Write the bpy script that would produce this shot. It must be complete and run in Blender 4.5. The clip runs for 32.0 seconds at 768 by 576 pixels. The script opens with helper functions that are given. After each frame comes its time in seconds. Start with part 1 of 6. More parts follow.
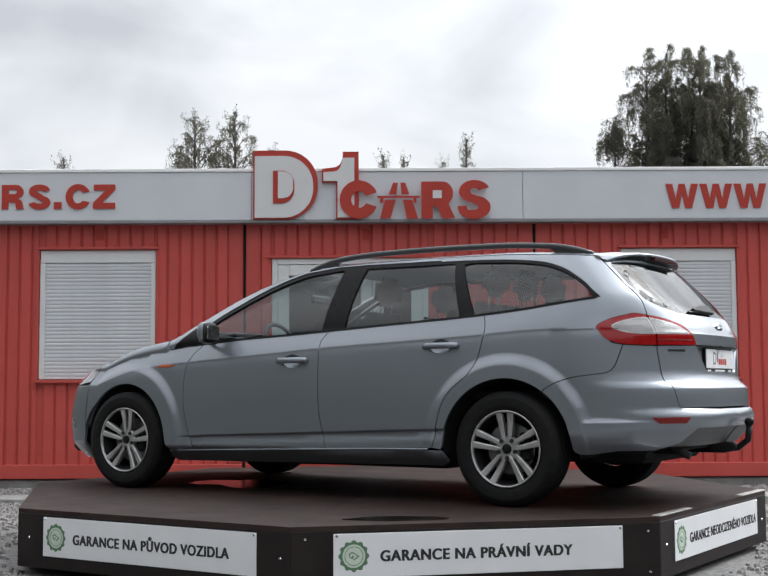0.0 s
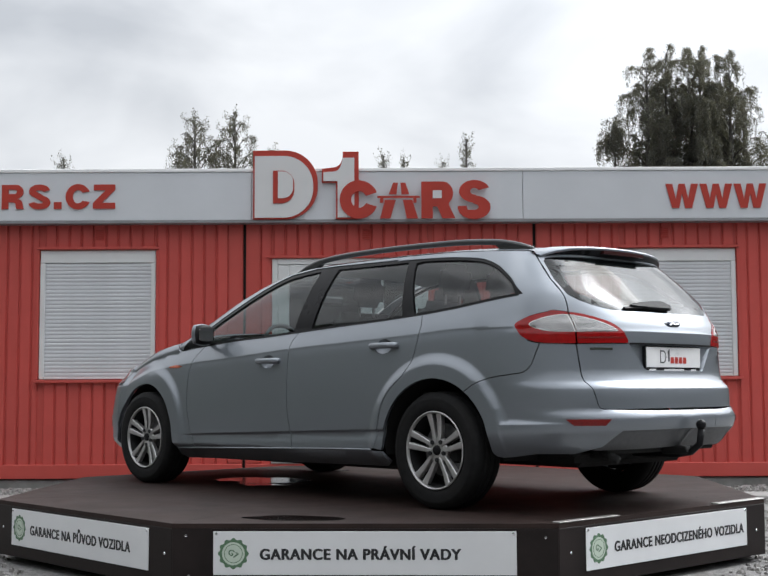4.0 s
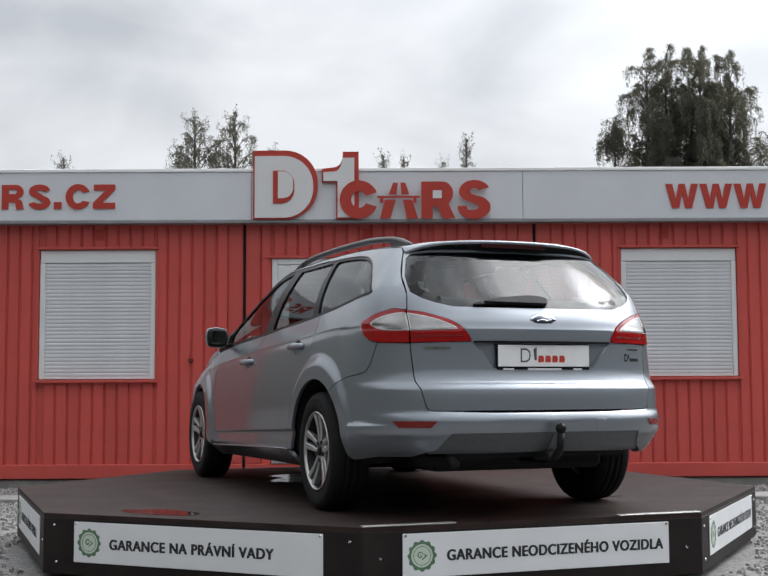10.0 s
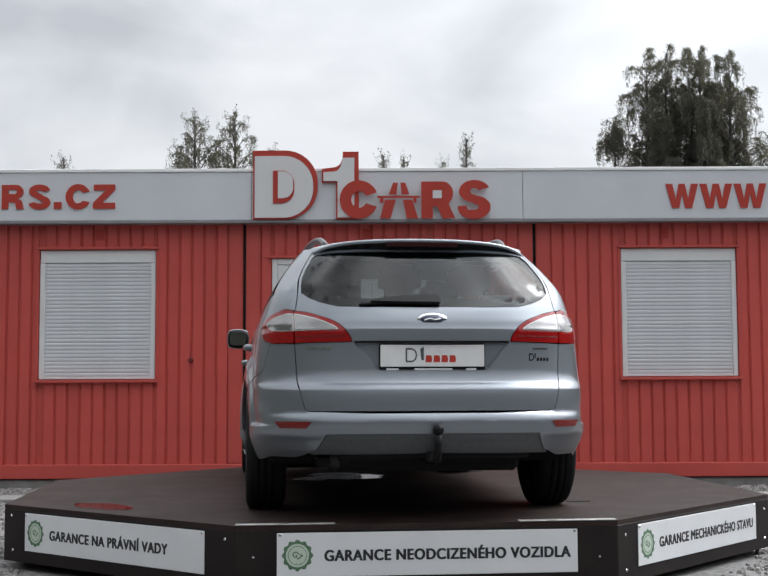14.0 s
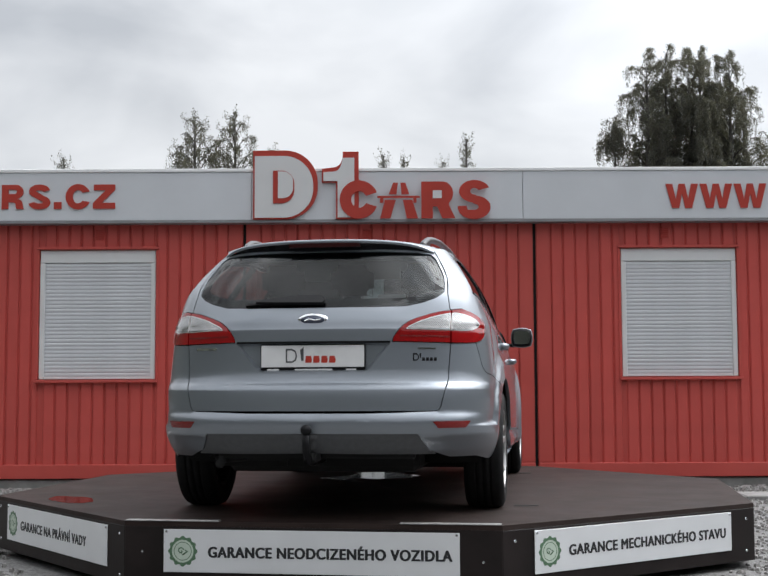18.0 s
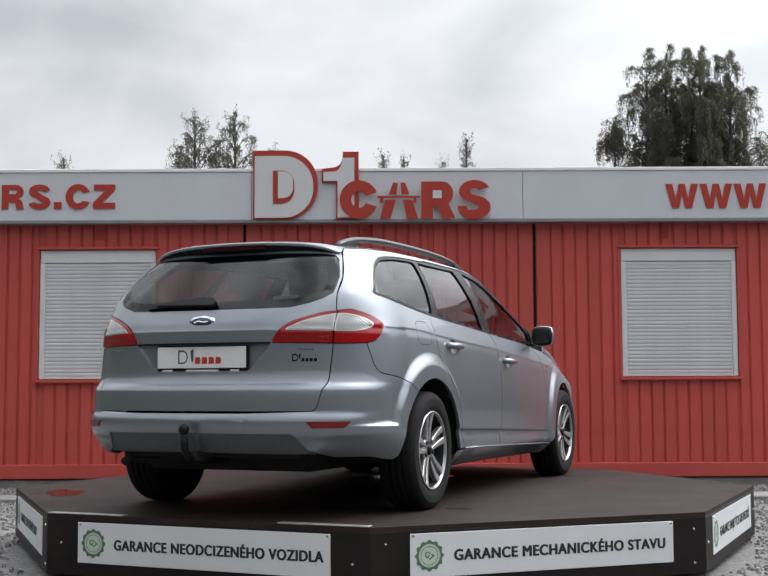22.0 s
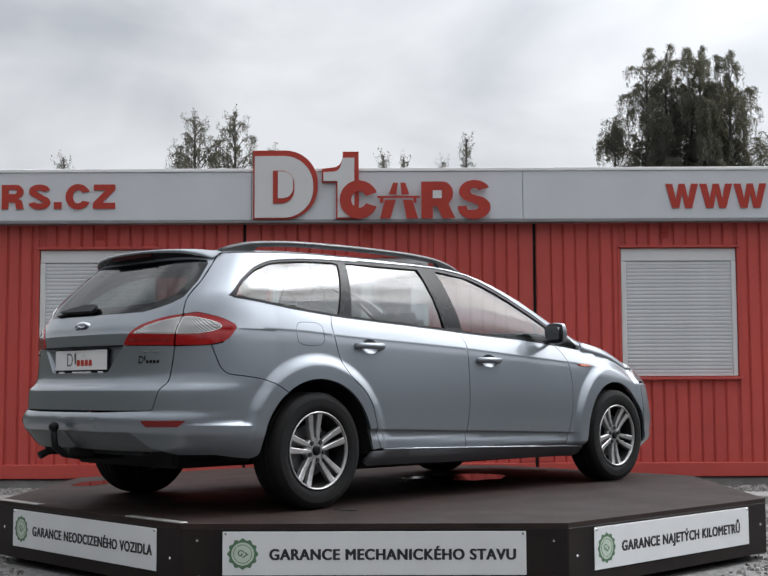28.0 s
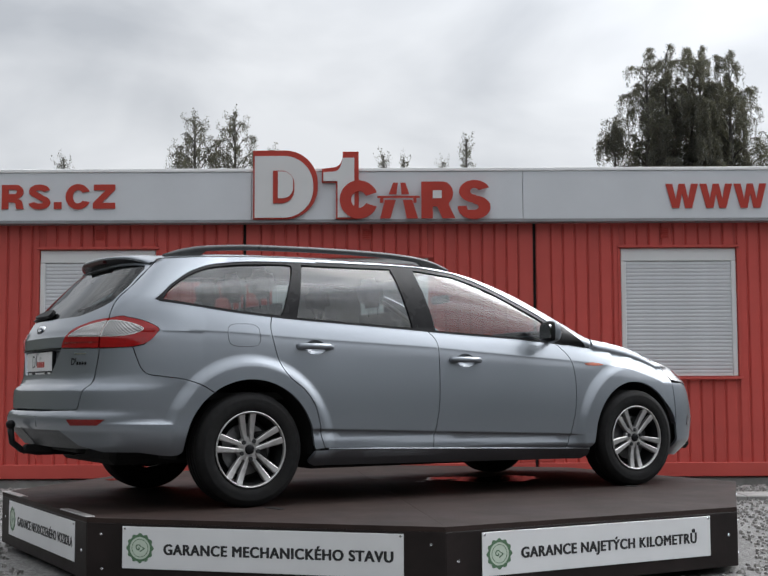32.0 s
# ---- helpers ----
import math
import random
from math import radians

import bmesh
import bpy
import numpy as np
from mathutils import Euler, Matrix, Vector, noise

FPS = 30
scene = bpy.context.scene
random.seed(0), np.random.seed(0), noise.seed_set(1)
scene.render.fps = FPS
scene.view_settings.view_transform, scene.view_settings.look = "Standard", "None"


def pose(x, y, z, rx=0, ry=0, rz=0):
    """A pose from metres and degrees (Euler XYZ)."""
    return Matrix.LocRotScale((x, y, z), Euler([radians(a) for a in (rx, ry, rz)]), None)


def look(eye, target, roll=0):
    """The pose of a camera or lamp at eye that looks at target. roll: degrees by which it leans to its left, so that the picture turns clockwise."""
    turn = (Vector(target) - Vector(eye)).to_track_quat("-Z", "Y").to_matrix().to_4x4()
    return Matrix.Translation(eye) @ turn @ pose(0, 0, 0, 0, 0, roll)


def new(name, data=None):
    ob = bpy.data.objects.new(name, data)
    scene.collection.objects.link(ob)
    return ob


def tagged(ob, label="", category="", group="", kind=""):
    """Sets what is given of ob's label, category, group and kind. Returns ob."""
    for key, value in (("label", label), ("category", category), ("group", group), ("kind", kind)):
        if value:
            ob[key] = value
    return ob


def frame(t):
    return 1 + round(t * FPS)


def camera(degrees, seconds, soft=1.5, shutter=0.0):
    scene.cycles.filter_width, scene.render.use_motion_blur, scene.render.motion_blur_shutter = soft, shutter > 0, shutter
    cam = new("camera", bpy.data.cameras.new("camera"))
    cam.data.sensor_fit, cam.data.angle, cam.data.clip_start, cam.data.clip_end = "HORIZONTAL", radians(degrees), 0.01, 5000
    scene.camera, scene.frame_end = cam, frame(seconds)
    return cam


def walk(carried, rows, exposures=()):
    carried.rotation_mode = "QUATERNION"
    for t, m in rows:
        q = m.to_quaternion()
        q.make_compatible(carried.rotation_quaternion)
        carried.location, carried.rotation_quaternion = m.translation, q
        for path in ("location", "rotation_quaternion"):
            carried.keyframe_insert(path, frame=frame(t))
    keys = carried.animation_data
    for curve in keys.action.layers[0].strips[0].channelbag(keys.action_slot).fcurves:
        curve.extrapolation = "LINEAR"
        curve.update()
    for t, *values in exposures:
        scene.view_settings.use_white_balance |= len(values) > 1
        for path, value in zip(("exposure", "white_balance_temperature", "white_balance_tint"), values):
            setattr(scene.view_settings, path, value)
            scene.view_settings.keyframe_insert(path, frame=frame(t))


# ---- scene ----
cam = camera(34.083, 32.0, soft=1.55)
EYE = Matrix.Translation((0.0158, -8.5242, 1.02)) @ pose(0, 0, 0, 90 + 4.5413, 0, 0) @ pose(0, 0, 0, 0, 0, -0.235)
walk(cam, [(0.0, EYE), (32.0, EYE)], [(0.0, 0.11), (3.0, 0.09), (9.0, -0.02), (20.0, -0.03), (25.0, -0.08), (28.0, -0.14), (32.0, -0.13)])

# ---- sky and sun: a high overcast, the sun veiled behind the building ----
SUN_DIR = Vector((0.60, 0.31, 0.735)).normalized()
world = bpy.data.worlds.new("overcast_sky")
scene.world = world
world.use_nodes = True


def sky_nodes():
    nt = world.node_tree
    nt.nodes.clear()
    n, l = nt.nodes.new, nt.links.new
    out, bg = n("ShaderNodeOutputWorld"), n("ShaderNodeBackground")
    sky = n("ShaderNodeTexSky")
    sky.sky_type, sky.sun_disc = "NISHITA", False
    sky.sun_elevation, sky.sun_rotation = math.asin(SUN_DIR.z), math.atan2(SUN_DIR.x, SUN_DIR.y)
    sky.dust_density = 3.0
    dim = n("ShaderNodeMix")
    dim.data_type, dim.blend_type = "RGBA", "MULTIPLY"
    dim.inputs[0].default_value = 1.0
    l(sky.outputs[0], dim.inputs[6])
    dim.inputs[7].default_value = (0.1, 0.1, 0.1, 1)
    co = n("ShaderNodeTexCoord")
    mp = n("ShaderNodeMapping")
    mp.inputs["Location"].default_value = (0.35, 0.0, 0.22)
    mp.inputs["Scale"].default_value = (1.0, 1.0, 2.2)
    l(co.outputs["Generated"], mp.inputs[0])
    nz = n("ShaderNodeTexNoise")
    nz.inputs["Scale"].default_value, nz.inputs["Detail"].default_value = 4.2, 5.0
    nz.inputs["Roughness"].default_value, nz.inputs["Distortion"].default_value = 0.45, 0.3
    l(mp.outputs[0], nz.inputs["Vector"])
    ramp = n("ShaderNodeValToRGB")
    e = ramp.color_ramp.elements
    e[0].position, e[0].color = 0.32, (0.56, 0.59, 0.635, 1)
    e[1].position, e[1].color = 0.62, (0.93, 0.955, 0.99, 1)
    l(nz.outputs["Fac"], ramp.inputs[0])
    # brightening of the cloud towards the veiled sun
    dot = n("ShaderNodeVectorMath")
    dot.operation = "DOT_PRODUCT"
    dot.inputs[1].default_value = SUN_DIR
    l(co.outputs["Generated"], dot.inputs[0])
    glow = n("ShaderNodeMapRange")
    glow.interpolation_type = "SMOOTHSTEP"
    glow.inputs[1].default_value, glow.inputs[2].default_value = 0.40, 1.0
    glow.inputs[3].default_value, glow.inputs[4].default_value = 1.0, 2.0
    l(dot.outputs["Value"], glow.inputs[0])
    cloud = n("ShaderNodeVectorMath")
    cloud.operation = "SCALE"
    l(ramp.outputs[0], cloud.inputs[0])
    # an overcast sky is brighter overhead than at the horizon
    sep = n("ShaderNodeSeparateXYZ")
    l(co.outputs["Generated"], sep.inputs[0])
    rise = n("ShaderNodeMapRange")
    rise.inputs[1].default_value, rise.inputs[2].default_value = 0.0, 1.0
    rise.inputs[3].default_value, rise.inputs[4].default_value = 0.79, 1.7
    l(sep.outputs[2], rise.inputs[0])
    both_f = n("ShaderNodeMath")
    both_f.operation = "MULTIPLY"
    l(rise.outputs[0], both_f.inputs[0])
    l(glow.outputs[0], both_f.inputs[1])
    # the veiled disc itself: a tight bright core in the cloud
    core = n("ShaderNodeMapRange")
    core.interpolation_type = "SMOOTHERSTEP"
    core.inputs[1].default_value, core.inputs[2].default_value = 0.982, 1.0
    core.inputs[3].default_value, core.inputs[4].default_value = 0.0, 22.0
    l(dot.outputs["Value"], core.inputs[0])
    # broken cloud higher up: larger swells of light and dark
    swell = n("ShaderNodeTexNoise")
    swell.inputs["Scale"].default_value, swell.inputs["Detail"].default_value = 2.6, 4.0
    swell.inputs["Distortion"].default_value = 0.6
    l(mp.outputs[0], swell.inputs["Vector"])
    amp = n("ShaderNodeMapRange")
    amp.inputs[1].default_value, amp.inputs[2].default_value = 0.25, 0.75
    amp.inputs[3].default_value, amp.inputs[4].default_value = -1.0, 1.0
    l(swell.outputs["Fac"], amp.inputs[0])
    high = n("ShaderNodeMapRange")
    high.inputs[1].default_value, high.inputs[2].default_value = 0.25, 0.7
    high.inputs[3].default_value, high.inputs[4].default_value = 0.0, 0.75
    l(sep.outputs[2], high.inputs[0])
    wave = n("ShaderNodeMath")
    wave.operation = "MULTIPLY_ADD"
    l(amp.outputs[0], wave.inputs[0])
    l(high.outputs[0], wave.inputs[1])
    wave.inputs[2].default_value = 1.0
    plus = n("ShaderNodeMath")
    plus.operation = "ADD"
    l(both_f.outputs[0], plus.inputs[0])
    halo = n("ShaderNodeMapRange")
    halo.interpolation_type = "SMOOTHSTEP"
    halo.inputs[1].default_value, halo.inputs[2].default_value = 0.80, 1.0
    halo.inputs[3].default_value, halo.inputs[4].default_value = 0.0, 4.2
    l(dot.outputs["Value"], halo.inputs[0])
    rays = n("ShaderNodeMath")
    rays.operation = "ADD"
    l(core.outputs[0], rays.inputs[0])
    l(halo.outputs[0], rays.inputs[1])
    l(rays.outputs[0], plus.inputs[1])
    total = n("ShaderNodeMath")
    total.operation = "MULTIPLY"
    l(plus.outputs[0], total.inputs[0])
    l(wave.outputs[0], total.inputs[1])
    l(total.outputs[0], cloud.inputs["Scale"])
    mix = n("ShaderNodeMix")
    mix.data_type = "RGBA"
    mix.inputs[0].default_value = 0.93
    l(dim.outputs[2], mix.inputs[6])
    l(cloud.outputs[0], mix.inputs[7])
    l(mix.outputs[2], bg.inputs[0])
    bg.inputs[1].default_value = 1.0
    l(bg.outputs[0], out.inputs[0])


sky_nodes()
sun = new("sun", bpy.data.lights.new("sun", "SUN"))
sun.data.energy, sun.data.angle, sun.data.color = 0.6, radians(35), (1.0, 0.95, 0.88)
sun.matrix_world = look(SUN_DIR * 50, (0, 0, 0))


# ---- materials ----
def mat(name, color, rough=0.5, metal=0.0, vary=0.15, scale=6.0, bump=0.0, bump_scale=60.0, coat=0.0, rand=0.0, spec=0.5, stain=0.0, stain_color=(0.1, 0.09, 0.08), stain_scale=1.5, rough_vary=0.1, coat_rough=0.03):
    """Principled surface with grain and stains at two scales."""
    m = bpy.data.materials.new(name)
    m.use_nodes = True
    nt = m.node_tree
    n, l = nt.nodes.new, nt.links.new
    b = nt.nodes["Principled BSDF"]
    b.inputs["Metallic"].default_value = metal
    b.inputs["Specular IOR Level"].default_value = spec
    b.inputs["Coat Weight"].default_value = coat
    b.inputs["Coat Roughness"].default_value = coat_rough
    co = n("ShaderNodeTexCoord")
    nz = n("ShaderNodeTexNoise")
    nz.inputs["Scale"].default_value, nz.inputs["Detail"].default_value = scale, 6.0
    l(co.outputs["Object"], nz.inputs["Vector"])
    hsv = n("ShaderNodeHueSaturation")
    hsv.inputs["Color"].default_value = (*color, 1)
    mr = n("ShaderNodeMapRange")
    mr.inputs[3].default_value, mr.inputs[4].default_value = 1 - vary, 1 + vary
    mr.inputs[1].default_value, mr.inputs[2].default_value = 0.3, 0.7
    l(nz.outputs["Fac"], mr.inputs[0])
    last = mr.outputs[0]
    if rand:
        oi = n("ShaderNodeObjectInfo")
        r2 = n("ShaderNodeMapRange")
        r2.inputs[3].default_value, r2.inputs[4].default_value = 1 - rand, 1 + rand
        l(oi.outputs["Random"], r2.inputs[0])
        mul = n("ShaderNodeMath")
        mul.operation = "MULTIPLY"
        l(last, mul.inputs[0])
        l(r2.outputs[0], mul.inputs[1])
        last = mul.outputs[0]
    l(last, hsv.inputs["Value"])
    col = hsv.outputs[0]
    n2 = n("ShaderNodeTexNoise")
    n2.inputs["Scale"].default_value, n2.inputs["Detail"].default_value = stain_scale, 8.0
    n2.inputs["Roughness"].default_value = 0.65
    l(co.outputs["Object"], n2.inputs["Vector"])
    if stain:
        sr = n("ShaderNodeMapRange")
        sr.inputs[1].default_value, sr.inputs[2].default_value = 0.48, 0.75
        sr.inputs[4].default_value = stain
        l(n2.outputs["Fac"], sr.inputs[0])
        mx = n("ShaderNodeMix")
        mx.data_type = "RGBA"
        l(sr.outputs[0], mx.inputs[0])
        l(col, mx.inputs[6])
        mx.inputs[7].default_value = (*stain_color, 1)
        col = mx.outputs[2]
    l(col, b.inputs["Base Color"])
    rr = n("ShaderNodeMapRange")
    rr.inputs[1].default_value, rr.inputs[2].default_value = 0.3, 0.7
    rr.inputs[3].default_value, rr.inputs[4].default_value = max(0.02, rough - rough_vary), min(1.0, rough + rough_vary)
    l(n2.outputs["Fac"], rr.inputs[0])
    l(rr.outputs[0], b.inputs["Roughness"])
    if bump:
        n3 = n("ShaderNodeTexNoise")
        n3.inputs["Scale"].default_value, n3.inputs["Detail"].default_value = bump_scale, 4.0
        l(co.outputs["Object"], n3.inputs["Vector"])
        bp = n("ShaderNodeBump")
        bp.inputs["Strength"].default_value, bp.inputs["Distance"].default_value = bump, 0.01
        l(n3.outputs["Fac"], bp.inputs["Height"])
        l(bp.outputs[0], b.inputs["Normal"])
    return m


def glass_mat(name, tint, ior=1.68, rough=0.0):
    """A thin pane: tinted see-through with a Fresnel mirror on top."""
    m = bpy.data.materials.new(name)
    m.use_nodes = True
    nt = m.node_tree
    nt.nodes.clear()
    n, l = nt.nodes.new, nt.links.new
    out, mix = n("ShaderNodeOutputMaterial"), n("ShaderNodeMixShader")
    tr, gl, lw = n("ShaderNodeBsdfTransparent"), n("ShaderNodeBsdfGlossy"), n("ShaderNodeLayerWeight")
    p5, fr = n("ShaderNodeMath"), n("ShaderNodeMath")
    tr.inputs[0].default_value = (*tint, 1)
    gl.inputs["Roughness"].default_value = rough
    # gloss grows towards grazing angles, alike on both faces of the pane
    f0 = ((ior - 1) / (ior + 1)) ** 2
    lw.inputs[0].default_value = 0.5
    p5.operation, fr.operation = "POWER", "MULTIPLY_ADD"
    p5.inputs[1].default_value = 5.0
    l(lw.outputs["Facing"], p5.inputs[0])
    l(p5.outputs[0], fr.inputs[0])
    fr.inputs[1].default_value, fr.inputs[2].default_value = 1 - f0, f0
    l(fr.outputs[0], mix.inputs[0])
    l(tr.outputs[0], mix.inputs[1])
    l(gl.outputs[0], mix.inputs[2])
    l(mix.outputs[0], out.inputs[0])
    return m


PAINT = mat("silver_blue_paint", (0.222, 0.244, 0.272), 0.40, 0.70, 0.03, 300.0, coat=0.9, rough_vary=0.03, coat_rough=0.07)
GREY_PLASTIC = mat("grey_bumper_plastic", (0.065, 0.068, 0.072), 0.5, 0.0, 0.1, 40.0, 0.15, 400.0)
INSERT = mat("grey_bumper_insert", (0.085, 0.088, 0.092), 0.45, 0.0, 0.1, 40.0, 0.15, 400.0)
BLACK_TRIM = mat("black_trim", (0.010, 0.010, 0.011), 0.30, 0.0, 0.2, 20.0, spec=0.12)
BLACK_PLASTIC = mat("black_grained_plastic", (0.010, 0.010, 0.011), 0.55, 0.0, 0.2, 40.0, 0.1, 300.0, spec=0.25)
BLACK_MATT = mat("black_underbody", (0.0045, 0.0045, 0.0045), 0.85, 0.0, 0.3, 12.0, 0.3)
RUBBER = mat("tyre_rubber", (0.009, 0.009, 0.0093), 0.8, 0.0, 0.25, 30.0, 0.2, 200.0, spec=0.22, stain=0.3, stain_color=(0.03, 0.028, 0.025), stain_scale=6)
ALLOY = mat("alloy_wheel", (0.47, 0.465, 0.46), 0.33, 0.7, 0.14, 25.0, coat=0.3)
# barrel metal, far darker than the spokes
ALLOY_DARK = mat("dark_wheel_barrel", (0.025, 0.025, 0.026), 0.5, 0.6, 0.2, 15.0)
STEEL = mat("brushed_steel", (0.20, 0.20, 0.205), 0.4, 0.9, 0.2, 12.0)
CHROME = mat("chrome", (0.75, 0.76, 0.78), 0.12, 1.0, 0.03, 10.0)
GLASS = glass_mat("tinted_car_glass", (0.60, 0.67, 0.67), 1.8)
GLASS_REAR = glass_mat("dark_rear_glass", (0.25, 0.29, 0.29), 1.6)
GLASS_DARK = glass_mat("privacy_glass", (0.58, 0.64, 0.64), 1.8)
PANE = glass_mat("window_pane", (0.75, 0.8, 0.8))
SEAT = mat("dark_seat_cloth", (0.03, 0.031, 0.034), 0.9, 0.0, 0.25, 60.0, 0.3, 300.0)
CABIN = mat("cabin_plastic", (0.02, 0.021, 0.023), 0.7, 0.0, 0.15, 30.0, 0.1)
HEADLINER = mat("headliner_cloth", (0.28, 0.28, 0.27), 0.95, 0.0, 0.08, 30.0)
BRAKE_RED = mat("unlit_brake_lens", (0.030, 0.006, 0.006), 0.35, 0.0, 0.1, 30.0, spec=0.12)
LAMP_RED = mat("red_lamp_lens", (0.27, 0.006, 0.007), 0.15, 0.0, 0.1, 30.0, coat=0.3, spec=0.35)
LAMP_CLEAR = mat("clear_lamp_lens", (0.44, 0.435, 0.43), 0.22, 0.75, 0.1, 120.0, coat=0.7)


def ribbed(m, pitch, depth):
    """Fine slanting ribs moulded into a lens."""
    nt = m.node_tree
    b = nt.nodes["Principled BSDF"]
    co, wv, rp = nt.nodes.new("ShaderNodeTexCoord"), nt.nodes.new("ShaderNodeTexWave"), nt.nodes.new("ShaderNodeMix")
    mp = nt.nodes.new("ShaderNodeMapping")
    mp.inputs["Rotation"].default_value = (0.5, 0.6, 0.4)
    wv.inputs["Scale"].default_value = 0.314 / pitch
    nt.links.new(co.outputs["Object"], mp.inputs[0])
    nt.links.new(mp.outputs[0], wv.inputs["Vector"])
    old = b.inputs["Base Color"].links[0].from_socket
    rp.data_type, rp.blend_type = "RGBA", "MULTIPLY"
    rp.inputs[0].default_value = depth
    nt.links.new(old, rp.inputs[6])
    nt.links.new(wv.outputs["Color"], rp.inputs[7])
    nt.links.new(rp.outputs[2], b.inputs["Base Color"])


ribbed(LAMP_CLEAR, 0.007, 0.75)
LENS_EDGE = mat("white_lens_edge", (0.62, 0.61, 0.60), 0.3, 0.2, 0.05, 30.0, coat=0.5)
MIRROR = mat("mirror_glass", (0.5, 0.51, 0.52), 0.03, 1.0, 0.02, 5.0, rough_vary=0.01)
REFLECTOR = mat("red_reflector", (0.17, 0.006, 0.005), 0.25, 0.0, 0.15, 120.0, 0.4, 250.0, coat=0.3, spec=0.3)
ORANGE = mat("amber_lens", (0.42, 0.075, 0.025), 0.2, 0.0, 0.1, 40.0, coat=0.8)
HEADLAMP = mat("headlamp_lens", (0.16, 0.15, 0.155), 0.22, 0.3, 0.3, 25.0, coat=1.0)
PLATE_WHITE = mat("white_plate", (0.72, 0.72, 0.72), 0.3, 0.0, 0.04, 15.0)
RED_SHEET = mat("red_painted_sheet", (0.52, 0.071, 0.058), 0.5, 0.0, 0.06, 3.0, 0.04, 60.0, rand=0.06, stain=0.22, stain_color=(0.30, 0.06, 0.05), stain_scale=1.2)
RED_FRAME = mat("red_painted_frame", (0.505, 0.070, 0.056), 0.5, 0.0, 0.08, 3.0, 0.05, 40.0, stain=0.25, stain_color=(0.3, 0.06, 0.05))
SEAM = mat("dark_joint_rubber", (0.01, 0.008, 0.008), 0.8, 0.0, 0.2, 10.0)
WHITE_SHEET = mat("white_painted_fascia", (0.62, 0.64, 0.67), 0.38, 0.0, 0.04, 1.5, 0.03, 30.0, stain=0.15, stain_color=(0.45, 0.46, 0.47), stain_scale=0.8)
WHITE_EDGE = mat("white_edge_trim", (0.85, 0.85, 0.85), 0.35, 0.0, 0.04, 4.0)
GREY_EDGE = mat("grey_drip_edge", (0.25, 0.25, 0.26), 0.5, 0.2, 0.1, 4.0)
SIGN_RED = mat("red_sign_acrylic", (0.42, 0.035, 0.02), 0.4, 0.0, 0.08, 4.0)
SIGN_WHITE = mat("white_sign_acrylic", (0.66, 0.66, 0.66), 0.4, 0.0, 0.03, 4.0)
SHUTTER = mat("white_roller_shutter", (0.60, 0.612, 0.635), 0.45, 0.0, 0.05, 6.0, rand=0.03, stain=0.15, stain_color=(0.45, 0.45, 0.44))
UPVC = mat("white_upvc", (0.72, 0.73, 0.73), 0.35, 0.0, 0.03, 6.0)
DECK = mat("wet_brown_film_plywood", (0.026, 0.0160, 0.0138), 0.62, 0.0, 0.3, 5.0, 0.05, 120.0, stain=0.45, stain_color=(0.037, 0.027, 0.023), stain_scale=1.1, rough_vary=0.12, spec=0.2)


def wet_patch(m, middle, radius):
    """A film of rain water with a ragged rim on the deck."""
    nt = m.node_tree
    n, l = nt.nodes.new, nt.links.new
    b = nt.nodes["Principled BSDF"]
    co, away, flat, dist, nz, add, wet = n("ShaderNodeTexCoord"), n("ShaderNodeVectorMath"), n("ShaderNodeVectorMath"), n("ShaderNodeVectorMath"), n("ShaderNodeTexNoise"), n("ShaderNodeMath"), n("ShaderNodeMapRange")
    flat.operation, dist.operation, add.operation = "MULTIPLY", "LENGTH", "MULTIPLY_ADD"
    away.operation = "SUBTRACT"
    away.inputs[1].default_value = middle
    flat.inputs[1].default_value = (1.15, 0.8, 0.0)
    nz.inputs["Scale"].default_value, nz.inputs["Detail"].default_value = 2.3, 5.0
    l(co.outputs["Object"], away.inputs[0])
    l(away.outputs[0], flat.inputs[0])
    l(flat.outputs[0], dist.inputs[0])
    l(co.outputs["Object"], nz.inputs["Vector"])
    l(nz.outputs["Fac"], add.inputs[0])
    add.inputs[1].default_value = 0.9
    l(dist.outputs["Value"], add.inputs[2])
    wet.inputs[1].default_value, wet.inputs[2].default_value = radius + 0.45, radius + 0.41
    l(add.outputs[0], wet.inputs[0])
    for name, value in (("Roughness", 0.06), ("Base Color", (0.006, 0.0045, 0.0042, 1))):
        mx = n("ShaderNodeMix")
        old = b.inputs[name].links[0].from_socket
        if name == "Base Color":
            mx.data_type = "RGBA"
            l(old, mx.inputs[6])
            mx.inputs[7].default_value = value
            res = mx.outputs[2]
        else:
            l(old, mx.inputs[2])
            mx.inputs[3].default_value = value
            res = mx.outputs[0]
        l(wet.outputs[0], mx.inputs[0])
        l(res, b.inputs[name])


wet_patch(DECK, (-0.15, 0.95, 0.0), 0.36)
PUDDLE = mat("rain_water_on_plywood", (0.012, 0.0095, 0.009), 0.10, 0.0, 0.2, 6.0, rough_vary=0.06, spec=0.3)
SKIRT = mat("dark_brown_plywood", (0.0135, 0.0095, 0.0090), 0.5, 0.0, 0.25, 6.0, 0.06, 90.0, spec=0.22, stain=0.25, stain_color=(0.035, 0.028, 0.026))
ALU = mat("dull_aluminium_strip", (0.42, 0.41, 0.40), 0.5, 0.8, 0.2, 20.0)
BOARD_WHITE = mat("white_sign_board", (0.68, 0.69, 0.70), 0.35, 0.0, 0.03, 5.0, stain=0.12, stain_color=(0.5, 0.5, 0.48))
